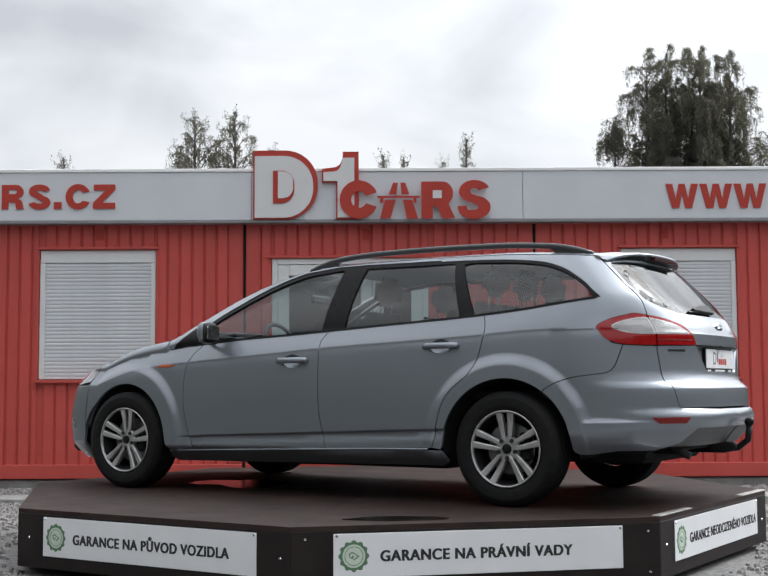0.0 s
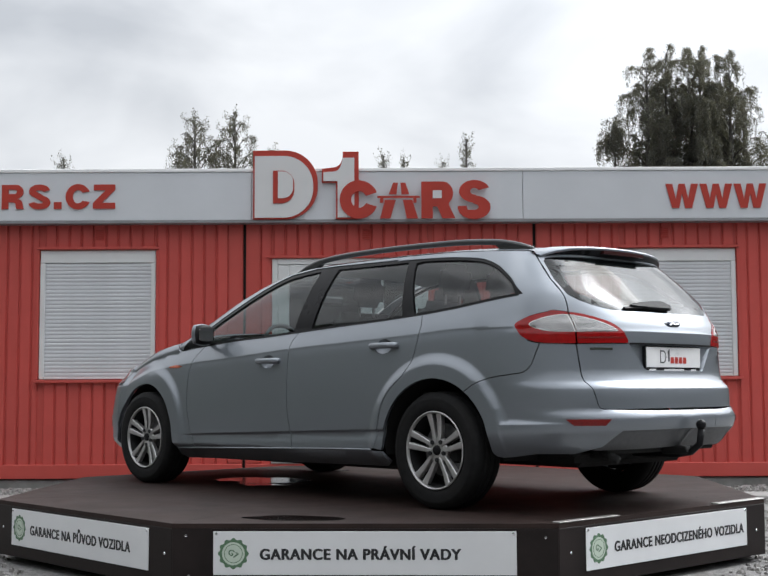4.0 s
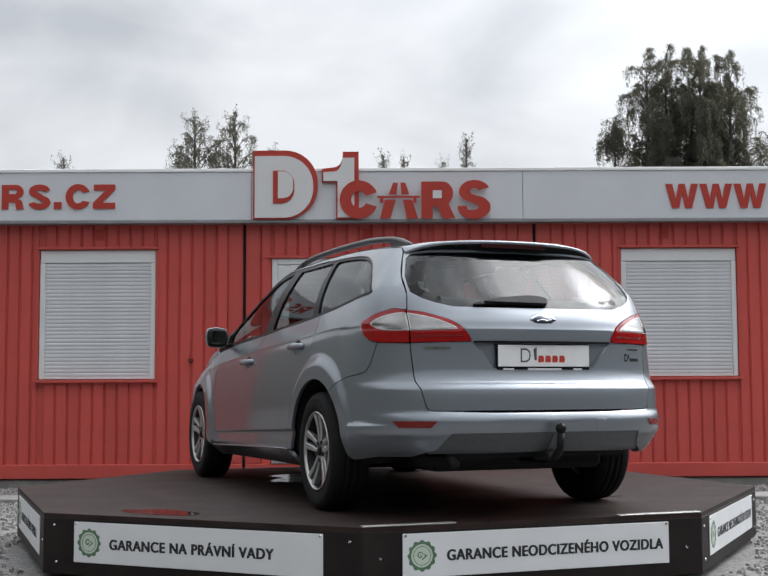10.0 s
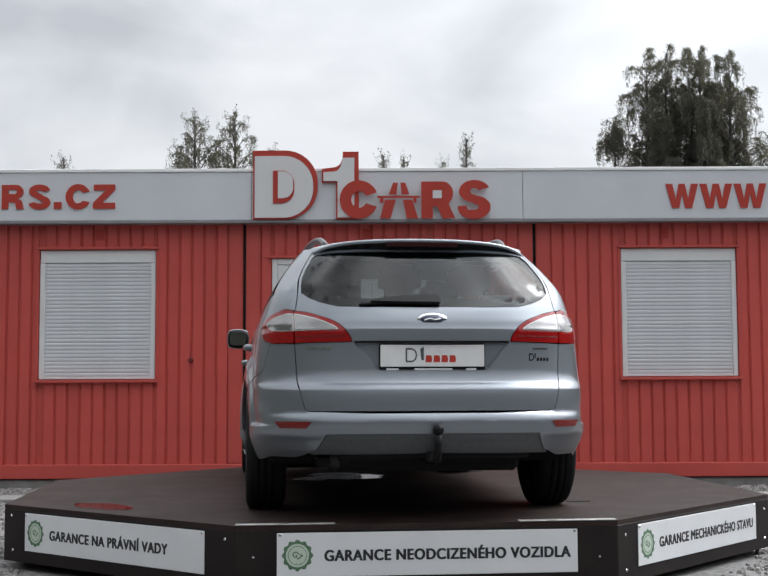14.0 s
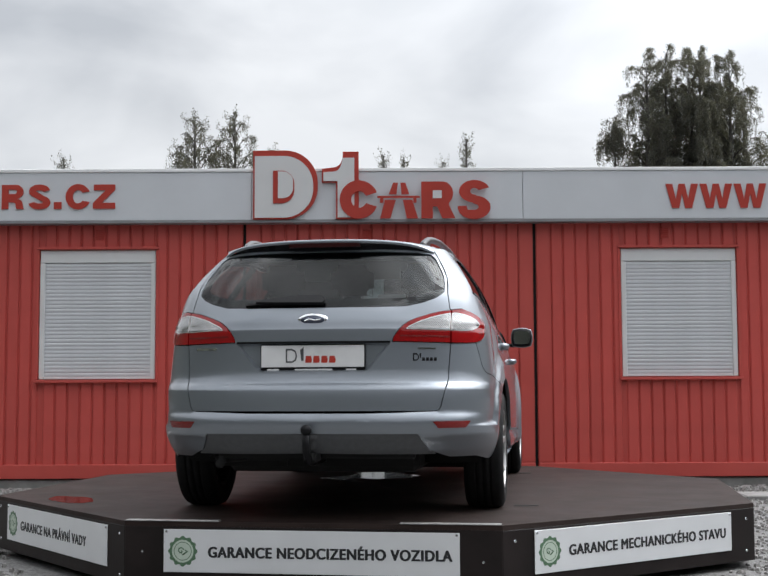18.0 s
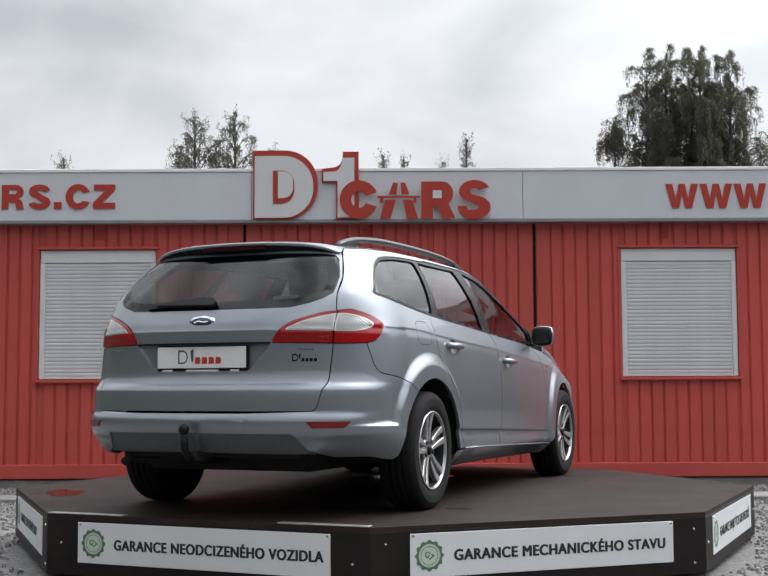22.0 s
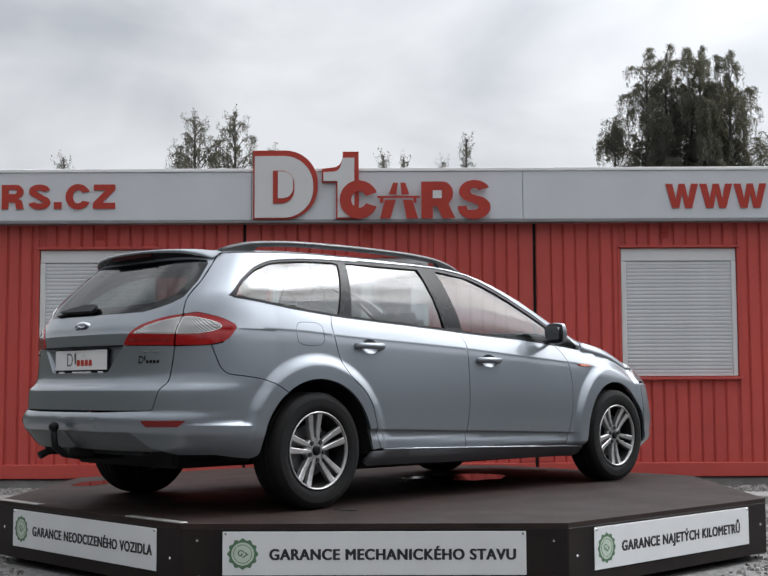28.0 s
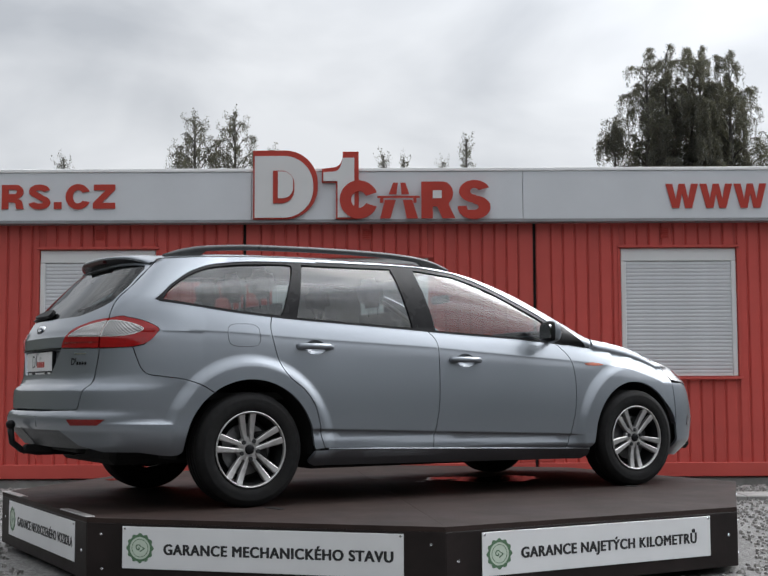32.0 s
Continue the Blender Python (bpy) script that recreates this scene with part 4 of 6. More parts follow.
def build_turntable():
    corner = [(CIRC * math.cos(radians(SIDE0 + 22.5 + 45 * k)), CIRC * math.sin(radians(SIDE0 + 22.5 + 45 * k))) for k in range(8)]
    # deck of wedge boards round a disc
    for k in range(8):
        a, b = Vector(corner[k]), Vector(corner[(k + 1) % 8])
        inset = 0.0012
        pts = []
        c = (a + b) / 3
        for p in (Vector((0, 0)), a, b):
            d = p - c
            pts.append(c + d * (1 - inset))
        bm = prism([(p.x, p.y) for p in pts], DECK_Z - 0.024, DECK_Z, plane="xy")
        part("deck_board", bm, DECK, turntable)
    part("frame", lathe([(0.0, DECK_Z - 0.03), (2.1, DECK_Z - 0.03), (2.1, 0.02), (0.0, 0.02)], 24, "z"), BLACK_MATT, turntable, "black steel frame under the deck")
    words = {-2: ("GARANCE NA PŮVOD VOZIDLA", 1.09), -1: ("GARANCE NA PRÁVNÍ VADY", 0.99), 0: ("GARANCE NEODCIZENÉHO VOZIDLA", 1.225), 1: ("GARANCE MECHANICKÉHO STAVU", 1.21), 2: ("GARANCE NAJETÝCH KILOMETRŮ", 1.16)}
    half = APO * math.tan(radians(22.5))
    screw = lathe([(0.0, -0.004), (0.006, -0.003), (0.008, 0.0)], 8, "y")
    screw = finish("screw", screw, CHROME)
    rng = random.Random(2)
    for k in range(8):
        kk = k if k < 4 else k - 8
        m = pose(0, 0, 0, 0, 0, SIDE0 + 90 + 45 * k) @ pose(0, -APO, 0)
        sk = part("skirt_board", box(-half + 0.001, half - 0.001, 0.0, 0.021, 0.035, DECK_Z - 0.0245, 0.003), SKIRT, turntable, at=m)
        if kk in words:
            text, w = words[kk]
            zt = DECK_Z - 0.038
            sg = part("sign_board", box(-0.745, 0.745, -0.005, -0.0005, zt - 0.212, zt, 0.0015), BOARD_WHITE, turntable, "white board with black print and a green seal", at=m)
            for lm in letter_meshes(bold_text(text, 0.0535, w, INK), INK):
                part("letter", lm, INK, sg, at=pose(-0.515, -0.0052, zt - 0.136))
            ring_o = [(r * math.cos(2 * math.pi * i / 72), r * math.sin(2 * math.pi * i / 72)) for i in range(72) for r in [0.072 + 0.005 * math.cos(2 * math.pi * i / 6)]]
            ring_i = [(0.056 * math.cos(2 * math.pi * i / 72), 0.056 * math.sin(2 * math.pi * i / 72)) for i in range(72)]
            sx, sz = -0.645, zt - 0.108
            bm = ring_prism(ring_o, ring_i, -0.006, -0.0051)
            r1, r2 = [(0.046 * math.cos(2 * math.pi * i / 32), 0.046 * math.sin(2 * math.pi * i / 32)) for i in range(32)], [(0.043 * math.cos(2 * math.pi * i / 32), 0.043 * math.sin(2 * math.pi * i / 32)) for i in range(32)]
            ring_prism(r1, r2, -0.006, -0.0051, bm)
            part("seal_field", lathe([(0.0, -0.0058), (0.0555, -0.0058)], 32, "y"), SEAL_PALE, sg, at=pose(sx, 0.0004, sz))
            part("seal", bm, SEAL_GREEN, sg, "green scalloped seal", at=pose(sx, 0, sz))
            part("seal_mark", text_mesh("seal_mark", "G7", 0.030, 0.050, SEAL_GREEN, 0.0007, 0.02), SEAL_GREEN, sg, at=pose(sx, -0.0052, sz, 0, 32, 0) @ pose(-0.025, 0, -0.015))
            for dx in (-0.73, 0.73):
                part("screw", screw, CHROME, sg, at=pose(dx, -0.005, zt - 0.012))
        for dx in (-half + 0.075, half - 0.075):
            for zz in (0.09, DECK_Z - 0.075) if (k % 2) else (0.19,):
                part("screw", screw, CHROME, sk, at=pose(dx + rng.uniform(-0.02, 0.02), 0, zz + rng.uniform(-0.015, 0.015)))
        if kk in (0, -1, 1):
            spans = {0: ((-half + 0.005, -half + 0.49), (half - 0.5, half - 0.005)), -1: (), 1: ()}[kk]
            for a, b in spans:
                part("edge_strip", box(a, b, -0.004, 0.045, DECK_Z + 0.0005, DECK_Z + 0.007, 0.002), ALU, turntable, "dull aluminium edge strip", at=m)
    # anchor slots let into the deck
    for x, y, a in ((0.90, -1.35, 5), (0.99, 1.33, 5)):
        part("anchor_slot", box(-0.07, 0.07, -0.022, 0.022, 0.0005, 0.004, 0.0015), BLACK_MATT, turntable, "black anchor slot in the deck", at=pose(x, y, DECK_Z, 0, 0, a))
    # rain water left on the deck
    for cx, cy, w, d, a, sd in ((-1.80, -1.03, 0.27, 0.12, -60, 1),):
        pts = [(math.cos(q) * w * (1 + 0.28 * noise.noise(Vector((math.cos(q) * 1.3, math.sin(q) * 1.3, sd)))), math.sin(q) * d * (1 + 0.28 * noise.noise(Vector((math.cos(q) * 1.3, math.sin(q) * 1.3, sd + 7))))) for q in [2 * math.pi * i / 40 for i in range(40)]]
        part("rain_puddle", prism(pts, 0.0004, 0.0016, plane="xy"), PUDDLE, turntable, "shallow rain puddle on the deck", at=pose(cx, cy, DECK_Z, 0, 0, a))


build_turntable()
# ---- estate car: x right, y forward, z up from the deck ----
car = thing("estate_car", "silver-blue estate car parked on the turntable", "car")
AXLE, TRACK_X, WHEEL_R = 1.425, 0.80, 0.322
BELT = Curve([(-2.3, 1.19), (-1.97, 1.160), (-1.69, 1.127), (-1.51, 1.103), (-1.265, 1.080), (-1.01, 1.062), (-0.615, 1.040), (-0.27, 1.019), (0.1, 0.997), (0.48, 0.978), (0.68, 0.963), (0.96, 0.938), (1.2, 0.907), (1.5, 0.855), (1.8, 0.76), (2.05, 0.66), (2.4, 0.6)])
SHOULDER = Curve([(-2.4, 0.965), (-1.96, 0.985), (-1.556, 0.977), (-1.16, 0.952), (-0.706, 0.93), (-0.187, 0.905), (0.217, 0.877), (0.604, 0.851), (0.886, 0.832), (1.3, 0.80), (1.7, 0.70), (2.05, 0.58), (2.4, 0.5)])
EDGE_Z = Curve([(-2.3, 1.36), (-1.98, 1.402), (-1.85, 1.412), (-1.58, 1.432), (-1.27, 1.446), (-0.88, 1.449), (-0.46, 1.446), (-0.1, 1.436), (0.126, 1.410), (0.365, 1.349), (0.562, 1.276), (0.764, 1.180), (0.93, 1.090), (1.12, 0.988), (1.25, 0.968), (1.4, 0.942), (1.7, 0.855), (1.9, 0.775), (2.05, 0.70), (2.4, 0.62)])
EDGE_X = Curve([(-2.3, 0.50), (-1.98, 0.545), (-1.58, 0.580), (-1.0, 0.61), (-0.4, 0.618), (0.1, 0.622), (0.4, 0.64), (0.76, 0.69), (0.93, 0.73), (1.12, 0.785), (1.4, 0.778), (1.7, 0.742), (1.8, 0.724), (1.9, 0.698), (2.05, 0.63), (2.15, 0.52), (2.4, 0.3)])
WIDE = Curve([(-2.4, 0.72), (-2.1, 0.79), (-1.9, 0.822), (-1.65, 0.850), (-1.4, 0.864), (-1.0, 0.870), (0.0, 0.874), (0.9, 0.874), (1.3, 0.866), (1.6, 0.846), (1.85, 0.81), (2.1, 0.77), (2.4, 0.7)])
CROWN = Curve([(-2.3, 0.03), (-1.9, 0.036), (-0.9, 0.034), (0.1, 0.036), (0.5, 0.075), (0.9, 0.10), (1.12, 0.07), (1.4, 0.03), (1.8, 0.03), (2.4, 0.03)])
REAR = Curve([(0.10, -2.24), (0.30, -2.335), (0.345, -2.392), (0.41, -2.445), (0.44, -2.474), (0.50, -2.487), (0.535, -2.470), (0.55, -2.452), (0.60, -2.452), (0.655, -2.448), (0.668, -2.44), (0.70, -2.405), (0.75, -2.392), (0.88, -2.388), (0.955, -2.388), (0.965, -2.384), (1.0, -2.372), (1.045, -2.345), (1.08, -2.318), (1.2, -2.208), (1.36, -2.055), (1.42, -1.99), (1.5, -1.93)])
FRONT = Curve([(0.1, 2.12), (0.25, 2.24), (0.45, 2.30), (0.6, 2.28), (0.75, 2.19), (0.85, 2.02), (0.95, 1.9), (1.5, 1.9)])
N_CORNER, SPAN = 2.8, 1.0


def step01(x):
    x = np.clip(x, 0, 1)
    return x * x * (3 - 2 * x)


def flare(y, z):
    """How far the rounded arches stand out round the wheels; below its crease the bumper carries the rear one on."""
    y, z = np.asarray(y, float), np.asarray(z, float)
    zs = SHOULDER(y)
    front = step01((0.535 - np.hypot(y - AXLE, z - 0.325)) / 0.075) * step01((0.93 - 0.1 * (y - 1.2) - z) / 0.2)
    back = step01((0.535 - np.hypot(y + AXLE, z - 0.325)) / 0.075) * step01((zs - z) / 0.08)
    low = step01((0.491 - z) / 0.022) * step01((-AXLE - y) / 0.1)
    return 0.022 * front + 0.024 * np.maximum(back, low * (1 - step01((-1.78 - y) / 0.42)))


def ledge(s, z):
    """The bumper flank is hollow above its crease."""
    return -0.007 * step01((0.645 - z) / 0.15) * (1 - step01((0.488 - z) / 0.016)) * step01((-1.86 - s) / 0.14)


def half_width(y, z, arches=True):
    """Half the body's width at a station y and a height z."""
    y, z = np.asarray(y, float), np.asarray(z, float)
    b, zs, zb, ze, we = WIDE(y), SHOULDER(y), BELT(y), EDGE_Z(y), EDGE_X(y)
    zb = np.maximum(zb, zs + 0.02)
    ze = np.maximum(ze, zb + 0.01)
    keep = step01((y + 2.25) / 0.3) * (1 - step01((y - 0.95) / 0.35))
    z1 = 0.394 - 0.036 * y
    lean = 0.048 + 0.004 * (1 - keep)
    xb = b - lean
    f = np.clip((z - zb) / (ze - zb), 0, 1.2)
    nose = step01((y - 1.02) / 0.2)
    house = xb + (we - xb) * (f + nose * (np.clip(f, 0, 1.2) ** 1.5 - f)) + 0.03 * (1 - 0.75 * step01((y - 1.0) / 0.2)) * 4 * f * (1 - f)
    g = np.clip((z - zs) / (zb - zs), 0, 1)
    shoulder = b + keep * 0.003 * (1 - g) - lean * (0.8 * g + 0.2 * g * g)
    h = np.clip((zs - z) / (zs - z1), 0, 1)
    door = b + 0.004 + 0.030 * np.sin(np.pi / 2 * np.clip(h * 1.3, 0, 1.1)) - 0.004 * (1 - keep) - keep * 0.0025 * np.exp(-((h / 0.05) ** 2))
    k = np.clip((z1 - z) / 0.1, 0, 1)
    kd = step01((y + 1.22) / 0.25) * (1 - step01((y - 0.78) / 0.2))
    low = b + 0.034 - kd * (0.016 * step01((z1 - z) / 0.014)) + kd * 0.012 * step01((z1 - z - 0.012) / 0.07) - 0.15 * np.clip((0.292 - z) / 0.13, 0, 1) ** 1.1
    x = np.where(z >= zb, house, np.where(z >= zs, shoulder, np.where(z >= z1, door, low)))
    # the bumper tucks in towards its lower edge
    x = x - 0.055 * np.clip((0.445 - z) / 0.15, 0, 1) ** 1.5 * step01((-1.50 - y) / 0.12)
    return x + flare(y, z) if arches else x


Q0 = 0.8


def corner(z):
    """Where the rear corner begins, its depth, its squareness and the half-width there."""
    d = 0.70 - 0.16 * step01((z - 1.0) / 0.2)
    n = N_CORNER + 0.6 * step01((z - 1.0) / 0.2)
    sc = REAR(z) + d
    return sc, d, n, half_width(sc, z, False)


def skin(s, z, off=0.0):
    """A point of the right-hand skin: s is y along the side, then follows x across the tail and the nose."""
    s, z = np.asarray(s, float), np.asarray(z, float)
    sc, d, n, w = corner(z)
    yf, sf = FRONT(z), 1.72 + 0 * z
    q = (sc - s) / d
    x0 = w * (1 - Q0**n) ** (1 / n)
    qa = np.clip(q, 0, Q0)
    xa = w * (1 - qa**n) ** (1 / n)
    xb = np.clip(x0 - (sc - Q0 * d - s), 0, x0)
    yb = sc - d * np.maximum(1 - (xb / w) ** n, 0) ** (1 / n)
    side = half_width(np.clip(s, sc, sf), z)
    x = np.where(q <= 0, side, np.where(q <= Q0, xa + flare(s, z), xb)) + np.where(q <= Q0, ledge(s, z) * (1 - step01((q - 0.4) / 0.4)), 0.0)
    y = np.where(q <= Q0, s, yb)
    pf = np.clip((s - sf) / SPAN, 0, 1) * math.pi / 2
    cf, df = np.cos(pf), np.sin(pf)
    x = np.where(s > sf, half_width(sf, z) * np.maximum(cf, 0) ** (2 / 2.3), x)
    y = np.where(s > sf, sf + (yf - sf) * np.maximum(df, 0) ** (2 / 2.3), y)
    p = np.stack([x, y, z + 0 * x], -1)
    if off:
        e = 0.004
        a, b = skin(s + e, z) - skin(s - e, z), skin(s, z + e) - skin(s, z - e)
        nrm = np.cross(a, b)
        nrm /= np.maximum(np.linalg.norm(nrm, axis=-1, keepdims=True), 1e-9)
        p = p + nrm * off
    return p


def mid_s(z):
    """The s of the tail's middle line."""
    sc, d, n, w = corner(z)
    return float(sc - Q0 * d - w * (1 - Q0**n) ** (1 / n))


def at_x(x, z):
    """The s of the point of the rear skin that lies x off the middle at a height z."""
    lo, hi = mid_s(z), float(corner(z)[0] + 0.2)
    for _ in range(40):
        m = (lo + hi) / 2
        if float(skin(m, z)[0]) < x:
            lo = m
        else:
            hi = m
    return lo


def rear_poly(pts):
    return [(at_x(x, z), z) for x, z in pts]


def smooth_line(pts, n=6):
    """Catmull-Rom through the points."""
    p = [Vector((*q, 0)) for q in pts]
    out = []
    for i in range(len(p) - 1):
        a, b, c, d = p[max(0, i - 1)], p[i], p[i + 1], p[min(len(p) - 1, i + 2)]
        for k in range(n):
            t = k / n
            v = 0.5 * (2 * b + (c - a) * t + (2 * a - 5 * b + 4 * c - d) * t * t + (3 * b - a - 3 * c + d) * t**3)
            out.append((v.x, v.y))
    return out + [pts[-1]]


def inside(pts, poly):
    px, py = pts[:, 0], pts[:, 1]
    hit = np.zeros(len(pts), bool)
    k = len(poly)
    for i in range(k):
        (x0, y0), (x1, y1) = poly[i], poly[(i + 1) % k]
        c = (y0 > py) != (y1 > py)
        with np.errstate(divide="ignore", invalid="ignore"):
            hit ^= c & (px < (x1 - x0) * (py - y0) / (y1 - y0) + x0)
    return hit


def resample(poly, step):
    out = []
    for i in range(len(poly)):
        a, b = Vector((*poly[i], 0)), Vector((*poly[(i + 1) % len(poly)], 0))
        n = max(1, int(math.ceil((b - a).length / step)))
        out += [tuple(a.lerp(b, k / n).xy) for k in range(n)]
    return out


def shrink(poly, d):
    """The outline drawn in by d."""
    area = sum(a[0] * b[1] - b[0] * a[1] for a, b in zip(poly, poly[1:] + poly[:1]))
    sgn = 1 if area > 0 else -1
    out = []
    k = len(poly)
    for i in range(k):
        p, a, b = Vector(poly[i]), Vector(poly[i - 1]), Vector(poly[(i + 1) % k])
        u, w = (p - a), (b - p)
        if u.length < 1e-7 or w.length < 1e-7:
            out.append(poly[i])
            continue
        u, w = u.normalized(), w.normalized()
        n1, n2 = Vector((-u.y, u.x)), Vector((-w.y, w.x))
        m = n1 + n2
        m = m / max(0.35, m.dot(n1)) if m.length > 1e-6 else n1
        out.append(tuple(p + m * d * sgn))
    return out


def panel(poly, step=0.03, holes=(), off=0.0, lip=0.018, gap=0.0025, lips=True, surf=skin, fine=False):
    """A curved sheet: an outline in the skin's own coordinates, filled and laid on the skin, its rim turned inwards."""
    from mathutils.geometry import delaunay_2d_cdt
    if gap:
        poly = shrink(poly, gap)
    poly = resample(poly, step)
    holes = [resample(h, step) for h in holes]
    arr = np.array(poly)
    lo, hi = arr.min(0), arr.max(0)
    gx, gy = np.meshgrid(np.arange(lo[0] + step * 0.43, hi[0], step), np.arange(lo[1] + step * 0.43, hi[1], step))
    pts = np.stack([gx.ravel(), gy.ravel()], 1)
    lines = []
    if surf is skin:
        q = np.arange(lo[0], hi[0], step * 0.6)
        low = 0.394 - 0.036 * q
        lines = [np.stack([q, f], 1) for f in (SHOULDER(q) + 0.001, SHOULDER(q) + 0.012, SHOULDER(q) - 0.004, SHOULDER(q) - 0.016, low + 0.004, low, low - 0.007, low - 0.014)]
        tail = q[q < -1.9]
        lines += [np.stack([tail, tail * 0 + f], 1) for f in CREASES]
        fore = q[q > 1.08]
        lines += [np.stack([fore, BELT(fore) + (EDGE_Z(fore) - BELT(fore)) * f], 1) for f in (0.04, 0.25, 0.45, 0.62, 0.78, 0.92)]
        for c in (-AXLE, AXLE):
            a = np.linspace(0, math.pi, 84)
            lines += [np.stack([c + r * np.cos(a), 0.325 + r * np.sin(a)], 1)[0.325 + r * np.sin(a) < 0.87] for r in (0.537, 0.521, 0.505, 0.489, 0.473, 0.459)]
    elif surf is rear_skin:
        q = np.arange(lo[0], hi[0], step * 0.8)
        lines = [np.stack([q, q * 0 + f], 1) for f in CREASES]
    if lines and fine:
        extra = np.concatenate(lines)
        far = np.sqrt(((pts[:, None, :] - extra[None]) ** 2).sum(-1)).min(1) > 0.011
        pts = pts[far]
    keep = inside(pts, poly)
    for h in holes:
        keep &= ~inside(pts, h)
    rim = np.array(poly + [q for h in holes for q in h])
    pts = pts[keep]
    if len(pts):
        d = np.sqrt(((pts[:, None, :] - rim[None]) ** 2).sum(-1)).min(1)
        pts = pts[d > (0.008 if fine else step * 0.45)]
    verts = [Vector(p) for p in rim] + [Vector(p) for p in pts]
    edges, k = [], 0
    if lines and fine:
        for ln in lines:
            ok = inside(ln, poly)
            for h in holes:
                ok &= ~inside(ln, h)
            ok &= np.sqrt(((ln[:, None, :] - rim[None]) ** 2).sum(-1)).min(1) > 0.006
            last = None
            for q, good in zip(ln, ok):
                if good:
                    verts.append(Vector(q))
                    if last is not None:
                        edges.append((last, len(verts) - 1))
                    last = len(verts) - 1
                else:
                    last = None
    for loop in [poly] + holes:
        edges += [(k + i, k + (i + 1) % len(loop)) for i in range(len(loop))]
        k += len(loop)
    v2, _, f2, _, _, _ = delaunay_2d_cdt(verts, edges, [], 0, 1e-6)
    v2 = np.array([tuple(v) for v in v2])
    cen = np.array([v2[list(f)].mean(0) for f in f2])
    ok = inside(cen, poly)
    for h in holes:
        ok &= ~inside(cen, h)
    p3 = surf(v2[:, 0], v2[:, 1], off)
    bm = bmesh.new()
    own = bm.verts.layers.float_vector.new("nrm")
    bv = [bm.verts.new(p) for p in p3]
    for f, good in zip(f2, ok):
        if good:
            try:
                bm.faces.new([bv[i] for i in f])
            except ValueError:
                pass
    e = 0.0035
    nn = np.cross(surf(v2[:, 0] + e, v2[:, 1], off) - surf(v2[:, 0] - e, v2[:, 1], off), surf(v2[:, 0], v2[:, 1] + e, off) - surf(v2[:, 0], v2[:, 1] - e, off))
    nn /= np.maximum(np.linalg.norm(nn, axis=-1, keepdims=True), 1e-12)
    for v, q in zip(bv, nn.tolist()):
        v[own] = q
    for v in [v for v in bm.verts if not v.link_faces]:
        bm.verts.remove(v)
    bm.normal_update()
    if sum(f.normal.dot(f.calc_center_median() - Vector((0, f.calc_center_median().y * 0.75, 0.6))) * f.calc_area() for f in bm.faces) < 0:
        bmesh.ops.reverse_faces(bm, faces=bm.faces[:])
    bm.normal_update()
    for v in bm.verts:
        if v[own].dot(v.normal) < 0:
            v[own] = -v[own]
    if lips and lip:
        for loop in [poly] + holes:
            arr = np.array(loop)
            a, b = surf(arr[:, 0], arr[:, 1], off), surf(arr[:, 0], arr[:, 1], off - lip)
            va, vb = [bm.verts.new(p) for p in a], [bm.verts.new(p) for p in b]
            for i in range(len(va)):
                j = (i + 1) % len(va)
                bm.faces.new((va[i], va[j], vb[j], vb[i]))
    return bm


def mirrored(bm):
    b = bm.copy()
    own = b.verts.layers.float_vector.get("nrm")
    for v in b.verts:
        v.co.x = -v.co.x
        if own:
            v[own].x = -v[own].x
    bmesh.ops.reverse_faces(b, faces=b.faces[:])
    return b


def both(name, bm, material, parent, label="", smooth=True):
    """The same part on either side; returns the right and the left one."""
    ps = parent if isinstance(parent, tuple) else (parent, parent)
    m = mirrored(bm)
    return part(name, bm, material, ps[0], label, smooth), part(name, m, material, ps[1], label, smooth)


def whole(bm):
    """A right half joined with its mirror image."""
    b = mirrored(bm)
    own, src = bm.verts.layers.float_vector.get("nrm"), b.verts.layers.float_vector.get("nrm")
    twin = {}
    for v in b.verts:
        twin[v] = bm.verts.new(v.co)
        twin[v][own] = v[src]
    for f in b.faces:
        bm.faces.new([twin[v] for v in f.verts])
    b.free()
    return bm


def belt_line(a, b, n=14, dz=0.0):
    return [(a + (b - a) * i / n, float(BELT(a + (b - a) * i / n)) + dz) for i in range(n + 1)]


def arch(c, r, a0, a1, n=22):
    return [(c + r * math.cos(radians(a0 + (a1 - a0) * i / n)), 0.325 + r * math.sin(radians(a0 + (a1 - a0) * i / n))) for i in range(n + 1)]


SHUT_A = smooth_line([(0.818, 0.268), (0.869, 0.41), (0.905, 0.569), (0.909, 0.761), (0.872, 0.873), (0.79, float(BELT(0.79)))])
SHUT_B = smooth_line([(-0.213, 0.297), (-0.198, 0.40), (-0.168, 0.549), (-0.155, 0.788), (-0.152, 0.925), (-0.168, 0.975), (-0.205, float(BELT(-0.205)))])
SHUT_C = smooth_line([(-0.968, 0.318), (-0.987, 0.375), (-1.006, 0.474), (-1.038, 0.573), (-1.101, 0.657), (-1.189, 0.727), (-1.242, 0.811), (-1.273, 0.922), (-1.283, 1.006), (-1.262, float(BELT(-1.262)))])
